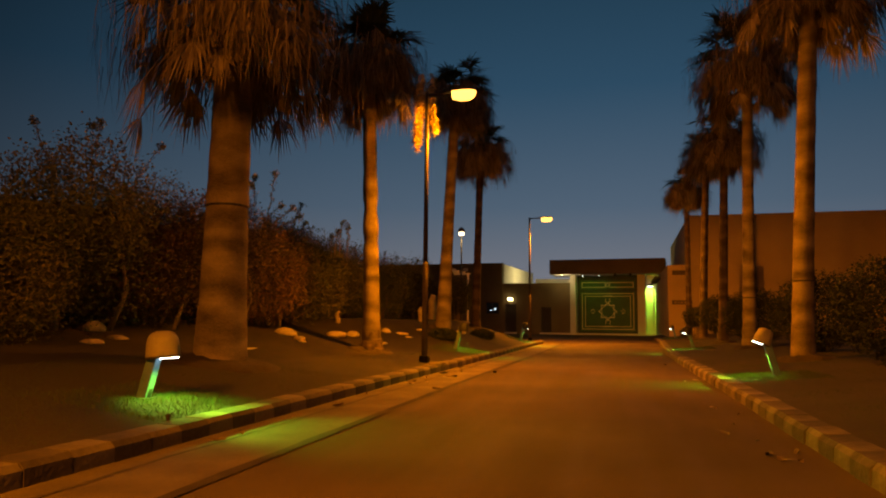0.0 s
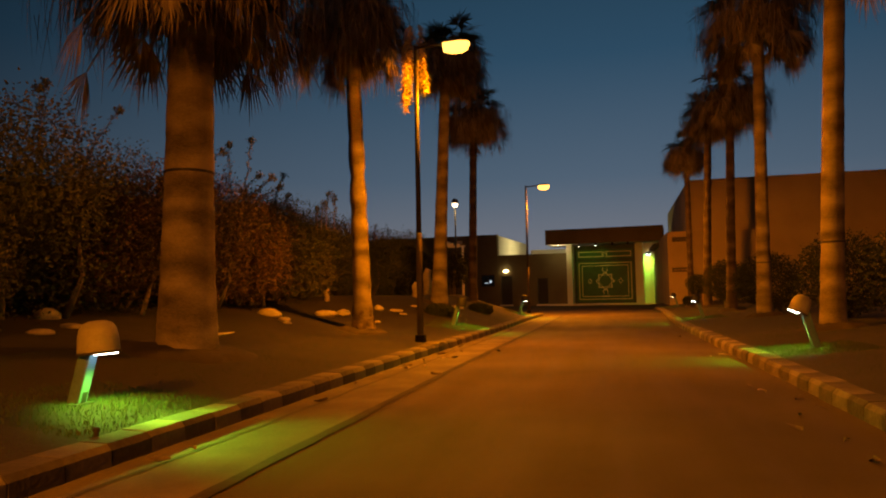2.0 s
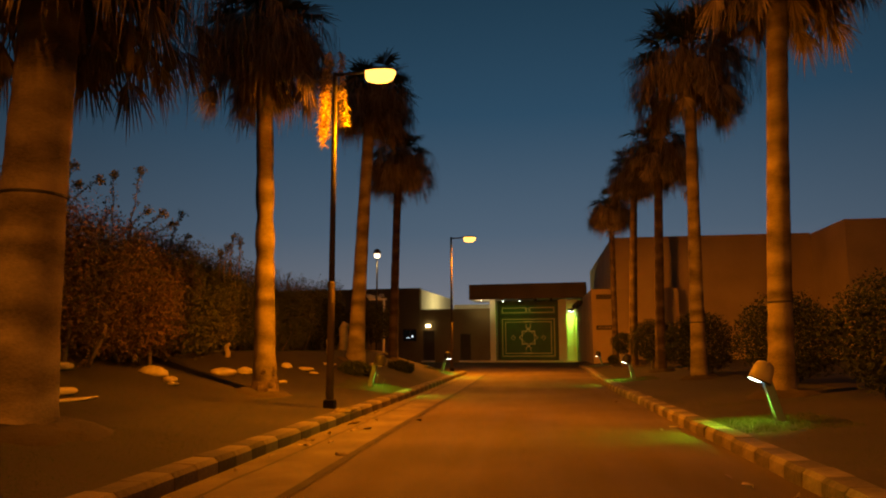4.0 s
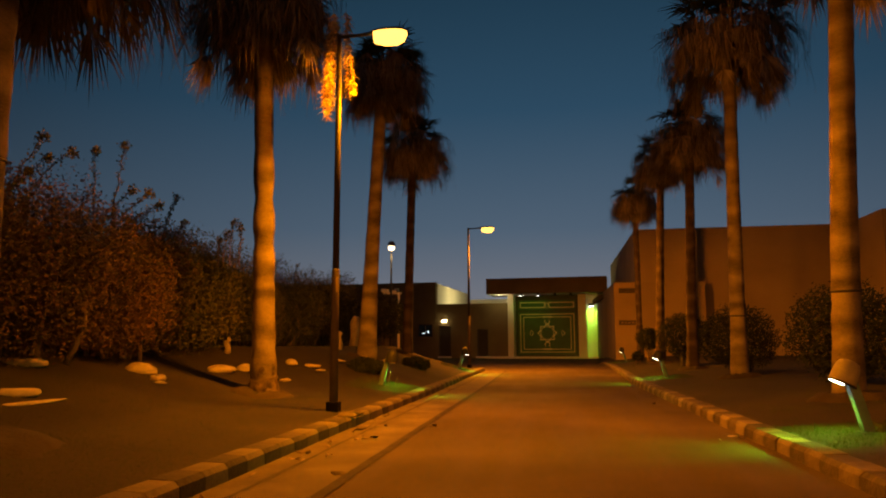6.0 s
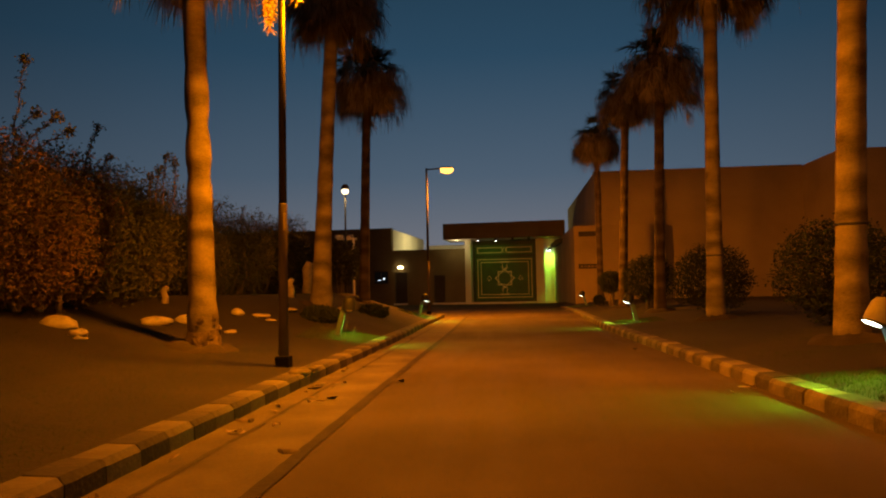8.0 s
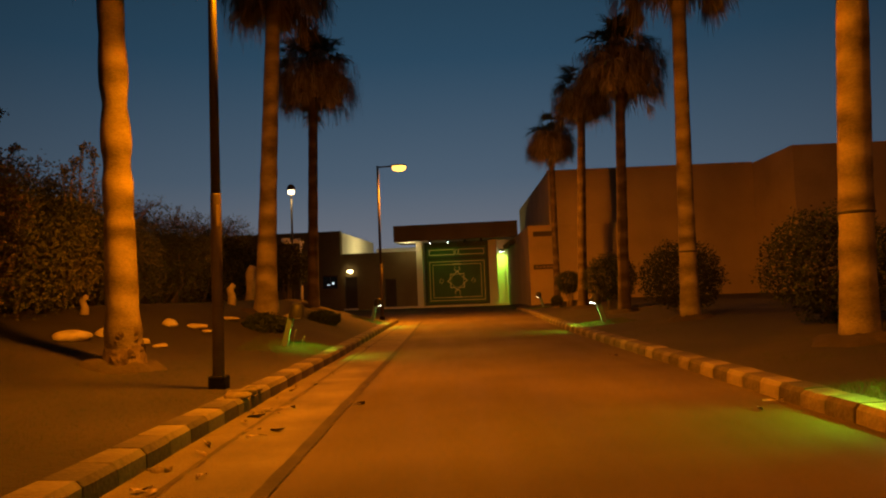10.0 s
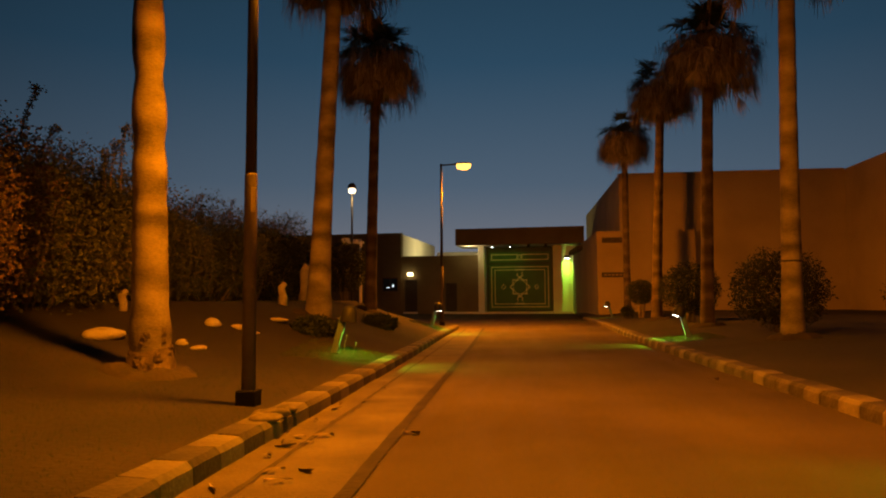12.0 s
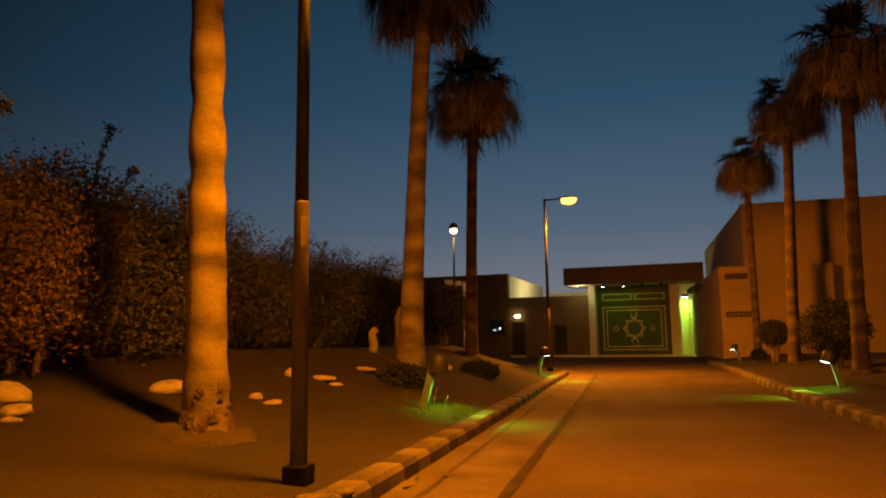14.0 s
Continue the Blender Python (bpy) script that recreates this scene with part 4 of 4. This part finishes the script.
def bush_parts(seed, radii, high, count, size, shoots=3, stems=7):
    """Stems and foliage of a shrub whose foot is at the origin; high: its middle's height."""
    rnd = random.Random(seed)
    wood, leaf = [], Shape()
    for i in range(stems):
        a, r = rnd.uniform(0, 6.28), rnd.uniform(0.05, 0.55) * radii[0]
        e = Vector((math.cos(a) * radii[0] * 0.6, math.sin(a) * radii[1] * 0.6, high))
        b = Vector((math.cos(a) * r, math.sin(a) * r, -0.1))
        m = (b + e) / 2 + Vector((rnd.uniform(-0.2, 0.2), rnd.uniform(-0.2, 0.2), -0.1))
        wood.append(Shape().tube([b, (b + m) / 2, m, e], [0.045, 0.04, 0.03, 0.012], 6))
    for i in range(4):
        a = rnd.uniform(0, 6.28)
        leaves(leaf, rnd, (math.cos(a) * radii[0] * 0.45, math.sin(a) * radii[1] * 0.45, high + rnd.uniform(-0.3, 0.35) * radii[2]),
               (radii[0] * 0.72, radii[1] * 0.72, radii[2] * 0.75), count // 4, size, 0.35)
    leaves(leaf, rnd, (0, 0, 0.5), (radii[0] * 0.95, radii[1] * 0.95, 0.62), count // 14, size, 0.3)
    for i in range(shoots):
        a = rnd.uniform(0, 6.28)
        base = (math.cos(a) * radii[0] * 0.5, math.sin(a) * radii[1] * 0.5, high + radii[2] * 0.6)
        wood.append(Shape())
        shoot(wood[-1], leaf, rnd, base, (math.cos(a) * 0.6, math.sin(a) * 0.6, rnd.uniform(0.5, 1.3)), rnd.uniform(0.4, 0.85), size * 0.85)
    return wood, leaf


HEDGE_KINDS = []
for k in range(5):
    wood, leaf = bush_parts(40 + k, (1.35, 1.45, 1.40), 1.22 + 0.06 * (k % 3), 30000, 0.056, 1 + k % 2, 7)
    HEDGE_KINDS.append(([w.mesh("stem", TWIG, True) for w in wood], leaf.mesh("foliage", LEAF_RED if k in (1, 3) else LEAF_HEDGE)))


def hedge_bush(x, y, kind, turn, scale=1.0):
    t = thing("hedge_bush", "overgrown reddish bougainvillea bush with bare stems" if kind in (1, 3) else "overgrown dark green hedge bush with bare stems", "bush",
              pose(x, y, lawn_z(x, y) - 0.02, 0, 0, turn) @ Matrix.Scale(scale, 4), "hedge bushes on the bank")
    for stem in HEDGE_KINDS[kind][0]:
        part("stem", stem, None, t)
    part("foliage", HEDGE_KINDS[kind][1], None, t, "dense small leaves")
    return t


rnd = random.Random(5)
for i, y in enumerate([7.2, 9.4, 11.6, 13.8, 16.0, 18.2, 20.3, 22.4, 24.6, 26.8, 29.0, 31.2, 33.4]):
    hedge_bush(-7.25 - 0.02 * y + rnd.uniform(-0.3, 0.3), y, (0, 2, 4, 1, 3, 1, 2, 0, 4, 2, 0, 4, 2)[i], rnd.uniform(0, 360), rnd.uniform(0.95, 1.1) * (0.95 if y > 24 else 0.86 if y < 10 else 1.08))
for i, y in enumerate([6.0, 8.6, 11.0, 13.4, 16.0, 19.0, 22.0, 25.0, 28.0, 31.0, 34.0]):
    hedge_bush(-9.9 + rnd.uniform(-0.3, 0.3), y, (2, 0, 4, 2, 0)[i % 5], rnd.uniform(0, 360), 0.95 if y < 14 else 1.2)

def arching_shoot(base, tip, clump):
    """A thin stem that rises from the hedge and arches over to a leafy tip."""
    t = thing("hedge_shoot", "long thin arching shoot with a leafy tip above the hedge", "bush", pose(*base), "arching shoots on the hedge")
    to = Vector(tip) - Vector(base)
    wood, leaf = Shape(), Shape()
    pts = []
    for i in range(13):
        f = i / 12
        q = Vector((to.x * f ** 1.4, to.y * f, to.z * f ** 0.75)) + Vector((rnd.uniform(-0.02, 0.02), rnd.uniform(-0.02, 0.02), 0))
        pts.append(q)
        leaves(leaf, rnd, q, (0.055, 0.055, 0.06), 16, 0.045, 0.1)
    wood.tube(pts, [0.015 - 0.0009 * i for i in range(13)], 5)
    leaves(leaf, rnd, pts[-1], (clump, clump, clump), 90, 0.055, 0.1)
    part("stem", wood, TWIG, t)
    part("foliage", leaf, LEAF_HEDGE, t)


ARCHES = [((-6.35, 16.4, 3.0), (-6.18, 16.4, 4.45), 0.09), ((-6.7, 16.4, 3.0), (-6.74, 16.4, 4.40), 0.07), ((-6.3, 16.4, 2.95), (-5.72, 16.4, 3.62), 0.08), ((-6.2, 16.4, 2.9), (-5.56, 16.4, 3.42), 0.07),
          ((-6.5, 16.3, 3.0), (-6.02, 16.4, 3.70), 0.08), ((-6.6, 14.6, 2.9), (-5.79, 14.5, 3.82), 0.08), ((-6.9, 14.6, 3.0), (-6.13, 14.5, 3.75), 0.07), ((-6.7, 14.5, 3.0), (-6.23, 14.5, 4.05), 0.08), ((-7.0, 14.5, 2.9), (-6.4, 14.5, 3.55), 0.07),
          ((-6.25, 20.6, 2.9), (-6.10, 20.5, 3.85), 0.10), ((-6.35, 20.5, 2.9), (-6.27, 20.5, 3.60), 0.09), ((-6.0, 20.6, 2.9), (-5.95, 20.5, 3.72), 0.10), ((-6.5, 20.6, 2.9), (-6.45, 20.5, 3.46), 0.09), ((-7.5, 20.3, 3.1), (-7.25, 20.4, 3.85), 0.09),
          ((-8.0, 12.6, 3.0), (-7.9, 12.4, 4.6), 0.09), ((-7.6, 13.0, 3.0), (-7.0, 13.2, 4.35), 0.08), ((-7.9, 11.6, 3.0), (-8.3, 11.4, 4.45), 0.08), ((-7.5, 12.0, 3.0), (-7.3, 11.9, 4.5), 0.08)]
for base, tip, clump in ARCHES:
    arching_shoot(base, tip, clump)


def topiary(x, y, radius, high, seed, trunk=True, squash=0.85, name="topiary_bush", label="dark clipped round bush on the verge"):
    rnd = random.Random(seed)
    z = lawn_z(x, y) - 0.03
    t = thing(name, label, "bush", pose(x, y, z), "clipped bushes")
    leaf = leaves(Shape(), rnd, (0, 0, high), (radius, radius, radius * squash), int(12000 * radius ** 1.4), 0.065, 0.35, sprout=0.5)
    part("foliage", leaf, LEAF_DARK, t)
    for i in range(5):
        a = i * 1.3
        wood = Shape().tube([(0.10 * math.cos(a), 0.10 * math.sin(a), -0.05), (0.13 * math.cos(a), 0.13 * math.sin(a), high * 0.5), (0.35 * radius * math.cos(a), 0.35 * radius * math.sin(a), high)], [0.04, 0.035, 0.02], 6)
        part("stem", wood, TWIG, t, "", True)


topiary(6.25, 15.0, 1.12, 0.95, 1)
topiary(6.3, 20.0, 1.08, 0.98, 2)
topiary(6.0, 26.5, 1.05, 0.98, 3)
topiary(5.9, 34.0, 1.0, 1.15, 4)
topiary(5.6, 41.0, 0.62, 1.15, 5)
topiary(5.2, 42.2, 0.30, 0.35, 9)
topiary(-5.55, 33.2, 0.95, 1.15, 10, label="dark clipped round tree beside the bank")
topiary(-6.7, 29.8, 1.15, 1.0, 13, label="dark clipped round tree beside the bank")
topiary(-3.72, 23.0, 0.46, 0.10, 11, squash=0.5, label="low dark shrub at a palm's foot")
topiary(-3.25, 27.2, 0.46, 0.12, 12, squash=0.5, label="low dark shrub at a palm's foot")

# whitewashed stumps beside the hedge
for x, y, h, r in ((-5.4, 28.2, 1.0, 0.17), (-6.5, 21.2, 0.36, 0.07), (-7.3, 18.4, 0.3, 0.06), (-5.0, 25.0, 0.5, 0.09)):
    t = thing("tree_stump", "whitewashed tree stump by the hedge", "stump", pose(x, y, lawn_z(x, y) - 0.05))
    part("trunk", Shape().tube([(0, 0, 0), (0.02, 0, h * 0.4), (-0.03, 0.02, h * 0.8), (0.06, 0, h)], [r * 1.25, r, r * 0.9, r * 0.7], 12), WHITE_BARK, t, "", True)


# ---- stones on the bank ----
def stone(x, y, sx, sy, sz, seed, base=None, label="pale whitewashed garden stone on the grass bank", group="stones on the bank", mat=None):
    rnd = random.Random(seed)
    b = bmesh.new()
    bmesh.ops.create_icosphere(b, subdivisions=3, radius=1.0)
    o = Vector((rnd.random() * 40, 0, 0))
    for v in b.verts:
        k = 1 + 0.35 * noise.noise(v.co * 0.9 + o) + 0.10 * noise.noise(v.co * 3 + o)
        c = v.co * k
        v.co = Vector((c.x * sx, c.y * sy, max(c.z, -0.5) * (1 - 0.12 * abs(c.z)) * sz))
    me = bpy.data.meshes.new("stone")
    b.to_mesh(me)
    b.free()
    me.materials.append(mat or STONE)
    me.shade_smooth()
    ob = new("garden_stone", me)
    ob.matrix_basis = pose(x, y, (lawn_z(x, y) if base is None else base) + sz * 0.12, 0, 0, rnd.uniform(0, 360))
    return tagged(ob, label, "stone", group)


STONES = [(-5.88, 19.60, 0.32, 0.26, 0.17), (-5.66, 20.30, 0.19, 0.17, 0.15), (-6.30, 17.38, 0.29, 0.22, 0.20), (-7.10, 15.5, 0.30, 0.2, 0.13), (-5.68, 13.65, 0.27, 0.16, 0.10), (-5.25, 13.42, 0.48, 0.10, 0.035),
          (-5.73, 16.98, 0.24, 0.14, 0.10), (-5.11, 21.62, 0.15, 0.12, 0.14), (-4.72, 21.86, 0.24, 0.10, 0.08), (-4.48, 21.80, 0.15, 0.10, 0.05), (-4.44, 22.98, 0.24, 0.12, 0.07), (-3.80, 25.95, 0.22, 0.16, 0.14),
          (-5.01, 20.24, 0.10, 0.08, 0.09), (-4.72, 20.2, 0.15, 0.09, 0.06), (-7.15, 11.85, 0.19, 0.13, 0.20), (-6.27, 10.75, 0.17, 0.14, 0.09), (-6.40, 11.48, 0.22, 0.13, 0.08), (-4.4, 31.5, 0.3, 0.2, 0.18), (-5.55, 16.7, 0.10, 0.08, 0.05)]
for i, (x, y, a, b_, c) in enumerate(STONES):
    stone(x, y, a * 1.05, b_, c * 0.8, i)
for i, (x, y, a, b_, c) in enumerate([(-2.07, 15.55, 0.13, 0.10, 0.045), (-2.09, 15.80, 0.16, 0.09, 0.05), (-2.05, 16.05, 0.10, 0.08, 0.04), (-2.17, 15.68, 0.08, 0.07, 0.035)]):
    stone(x, y, a, b_, c, 60 + i, 0.152, "crumbled lump of mortar on the kerb top", "mortar lumps on the kerb", KERB_FADED)

# ---- grass, litter and kerb blocks ----
def grass(name, spots, label):
    rnd = np.random.default_rng(3)
    vs, fs = [], []
    for x0, x1, y0, y1, count, tall in spots:
        for x, y, a, h, l in zip(rnd.uniform(x0, x1, count), rnd.uniform(y0, y1, count), rnd.uniform(0, 6.283, count), rnd.uniform(0.5, 1.3, count) * tall, rnd.uniform(0, 0.6, count)):
            if kerb_x(y) - 0.24 < x < right_x(y) + 0.24:
                continue
            z, w = lawn_z(x, y), 0.003 + 0.012 * h
            c, s = math.cos(a), math.sin(a)
            o = len(vs)
            vs += [(x - s * w, y + c * w, z - 0.005), (x + s * w, y - c * w, z - 0.005), (x + c * h * l, y + s * h * l, z + h)]
            fs.append((o, o + 1, o + 2))
    me = bpy.data.meshes.new(name)
    me.from_pydata(vs, [], fs)
    me.materials.append(BLADE)
    ob = new(name, me)
    return tagged(ob, label, "grass", kind="stuff")


near = [(-5.0, -1.9, 4.0, 12.0, 46000, 0.011), (-6.5, -1.9, 12.0, 22.0, 40000, 0.011), (-6.0, -1.9, 22.0, 36.0, 12000, 0.02), (3.2, 6.5, 7.0, 20.0, 40000, 0.011), (3.2, 6.5, 20.0, 44.0, 14000, 0.02)]
tufts = [(bx + 0.1 * bs - 0.75, bx + 0.1 * bs + 0.75, by - 0.9, by + 0.9, 4200, 0.034) for bx, by, bs in BOLLARDS]
grass("grass", near + tufts, "short dry grass with longer tufts round the bollard lights")

FALLEN = [(2.6, 10.83), (2.62, 10.6), (2.67, 7.42), (2.77, 7.34), (2.72, 14.7), (2.68, 9.23), (2.95, 9.42), (2.72, 7.22), (-1.83, 12.64), (-1.88, 14.05), (-1.87, 15.19), (-1.87, 16.42), (-1.6, 15.34), (-1.41, 14.17),
          (-1.48, 12.94), (-1.8, 13.19), (-1.67, 17.47), (-1.88, 16.97), (-1.86, 11.73), (-1.69, 12.58), (-1.82, 14.86), (-0.98, 15.81), (-1.04, 11.98), (-1.47, 14.49), (-1.86, 17.3), (-1.84, 15.57), (-1.78, 15.3)]
for i in range(46):
    x, y = FALLEN[i] if i < len(FALLEN) else (random.uniform(-1.88, -1.6) if i % 3 else random.uniform(2.5, 3.0), random.uniform(6, 26))
    s = Shape()
    n = random.choice((5, 6, 7))
    ln, w = random.uniform(0.06, 0.20), random.uniform(0.012, 0.035)
    for k in range(n):
        f = k / (n - 1)
        s.v += [(f * ln, w * math.sin(math.pi * min(f + 0.08, 1)), 0.004 + 0.02 * math.sin(f * 3 + i)), (f * ln, -w * math.sin(math.pi * min(f + 0.08, 1)), 0.006 + 0.018 * f)]
    s.f += [(2 * k, 2 * k + 1, 2 * k + 3, 2 * k + 2) for k in range(n - 1)]
    ob = part("fallen_leaf", s, LITTER, None, m=pose(x, y, 0.016, 0, 0, random.uniform(0, 360)))
    tagged(ob, "curled dry leaf lying on the drive", "leaf", "fallen leaves")

peg = thing("sprinkler_peg", "small black sprinkler peg in the grass", "sprinkler", pose(-2.22, 6.86, lawn_z(-2.22, 6.86) - 0.03))
part("body", Shape().lathe([(0.016, 0), (0.016, 0.07), (0.024, 0.075), (0.024, 0.10), (0.010, 0.108)], 10), BLACK_PAINT, peg)

for sx, sy, sh in ((-2.80, 21.45, 0.32), (-2.68, 21.62, 0.2)):
    stalk = thing("seed_stalk", "thin dry seed stalk in the lit grass", "plant", pose(sx, sy, lawn_z(sx, sy) - 0.02))
    part("stem", Shape().tube([(0, 0, 0), (0.015, 0.01, sh * 0.6), (0.05, 0.02, sh)], [0.005, 0.004, 0.003], 5), TWIG, stalk)
    part("seed_head", Shape().lathe([(0.002, -0.016), (0.009, -0.008), (0.010, 0.003), (0.004, 0.016)], 8, (0.05, 0.02, sh)), TWIG, stalk, "pale seed head", True)

kerb_left = tagged(new("kerb_left"), "kerb of worn blocks painted pale and dark in turn", "kerb", kind="structure")
kerb_right = tagged(new("kerb_right"), "kerb of worn blocks with faded paint", "kerb", kind="structure")
KERB_L = 0.41
profile = [(0.012, -0.1), (0.0, 0.110), (-0.035, 0.150), (-0.24, 0.158), (-0.24, -0.1)]
KERB_MESHES = []
for mat in (KERB_PALE, KERB_DARK, KERB_FADED, KERB_TAN):
    for k in range(4):
        r = random.Random(k)
        s, n = Shape(), len(profile)
        ends = (0.0012, KERB_L - 0.0012)
        for yy, g in ((ends[0], 0.002), (ends[0] + 0.006, 0.0), (ends[1] - 0.006, 0.0), (ends[1], 0.002)):
            s.v += [(px - (g if i < 3 else 0) + r.uniform(-0.003, 0.003), yy, pz - (g if 0 < i < 4 else 0) + r.uniform(-0.003, 0.003)) for i, (px, pz) in enumerate(profile)]
        s.f += [(a * n + i, a * n + (i + 1) % n, (a + 1) * n + (i + 1) % n, (a + 1) * n + i) for a in range(3) for i in range(n)]
        s.f += [tuple(range(n))[::-1], tuple(3 * n + i for i in range(n))]
        KERB_MESHES.append(s.mesh("kerb_block", mat))
r = random.Random(9)
for i in range(118):
    y = -10.13 + i * KERB_L
    if y > LAWN_END - 0.6:
        break
    a = math.degrees(math.atan2(kerb_x(y) - kerb_x(y + KERB_L), KERB_L))
    part("kerb_block", KERB_MESHES[4 * (i % 2) + r.randrange(4)], None, kerb_left, m=pose(kerb_x(y) + r.uniform(-0.004, 0.004), y, r.uniform(-0.004, 0.003), 0, r.uniform(-0.5, 0.5), a + r.uniform(-0.3, 0.3)))
for k in range(9):
    a = k * 10.0
    cx, cy, rad = kerb_x(LAWN_END) - 1.6, LAWN_END - 0.6, 1.6
    part("kerb_block", KERB_MESHES[4 * (k % 2)], None, kerb_left, m=pose(cx + rad * math.cos(radians(a)), cy + rad * math.sin(radians(a)), 0, 0, 0, a) @ Matrix.Diagonal((1, 0.69, 1, 1)))
for k in range(20):
    part("kerb_block", KERB_MESHES[4 * (k % 2)], None, kerb_left, m=pose(kerb_x(LAWN_END) - 1.6 - k * KERB_L, LAWN_END + 1.0, 0, 0, 0, 90))
for i in range(142):
    y = -9.88 + i * KERB_L
    x = right_x(y)
    part("kerb_block", KERB_MESHES[(12, 8)[i % 2] + r.randrange(4)], None, kerb_right, m=pose(x + r.uniform(-0.008, 0.008), y + KERB_L, r.uniform(-0.006, 0.004), 0, r.uniform(-0.8, 0.8), 180 + r.uniform(-0.4, 0.4)))
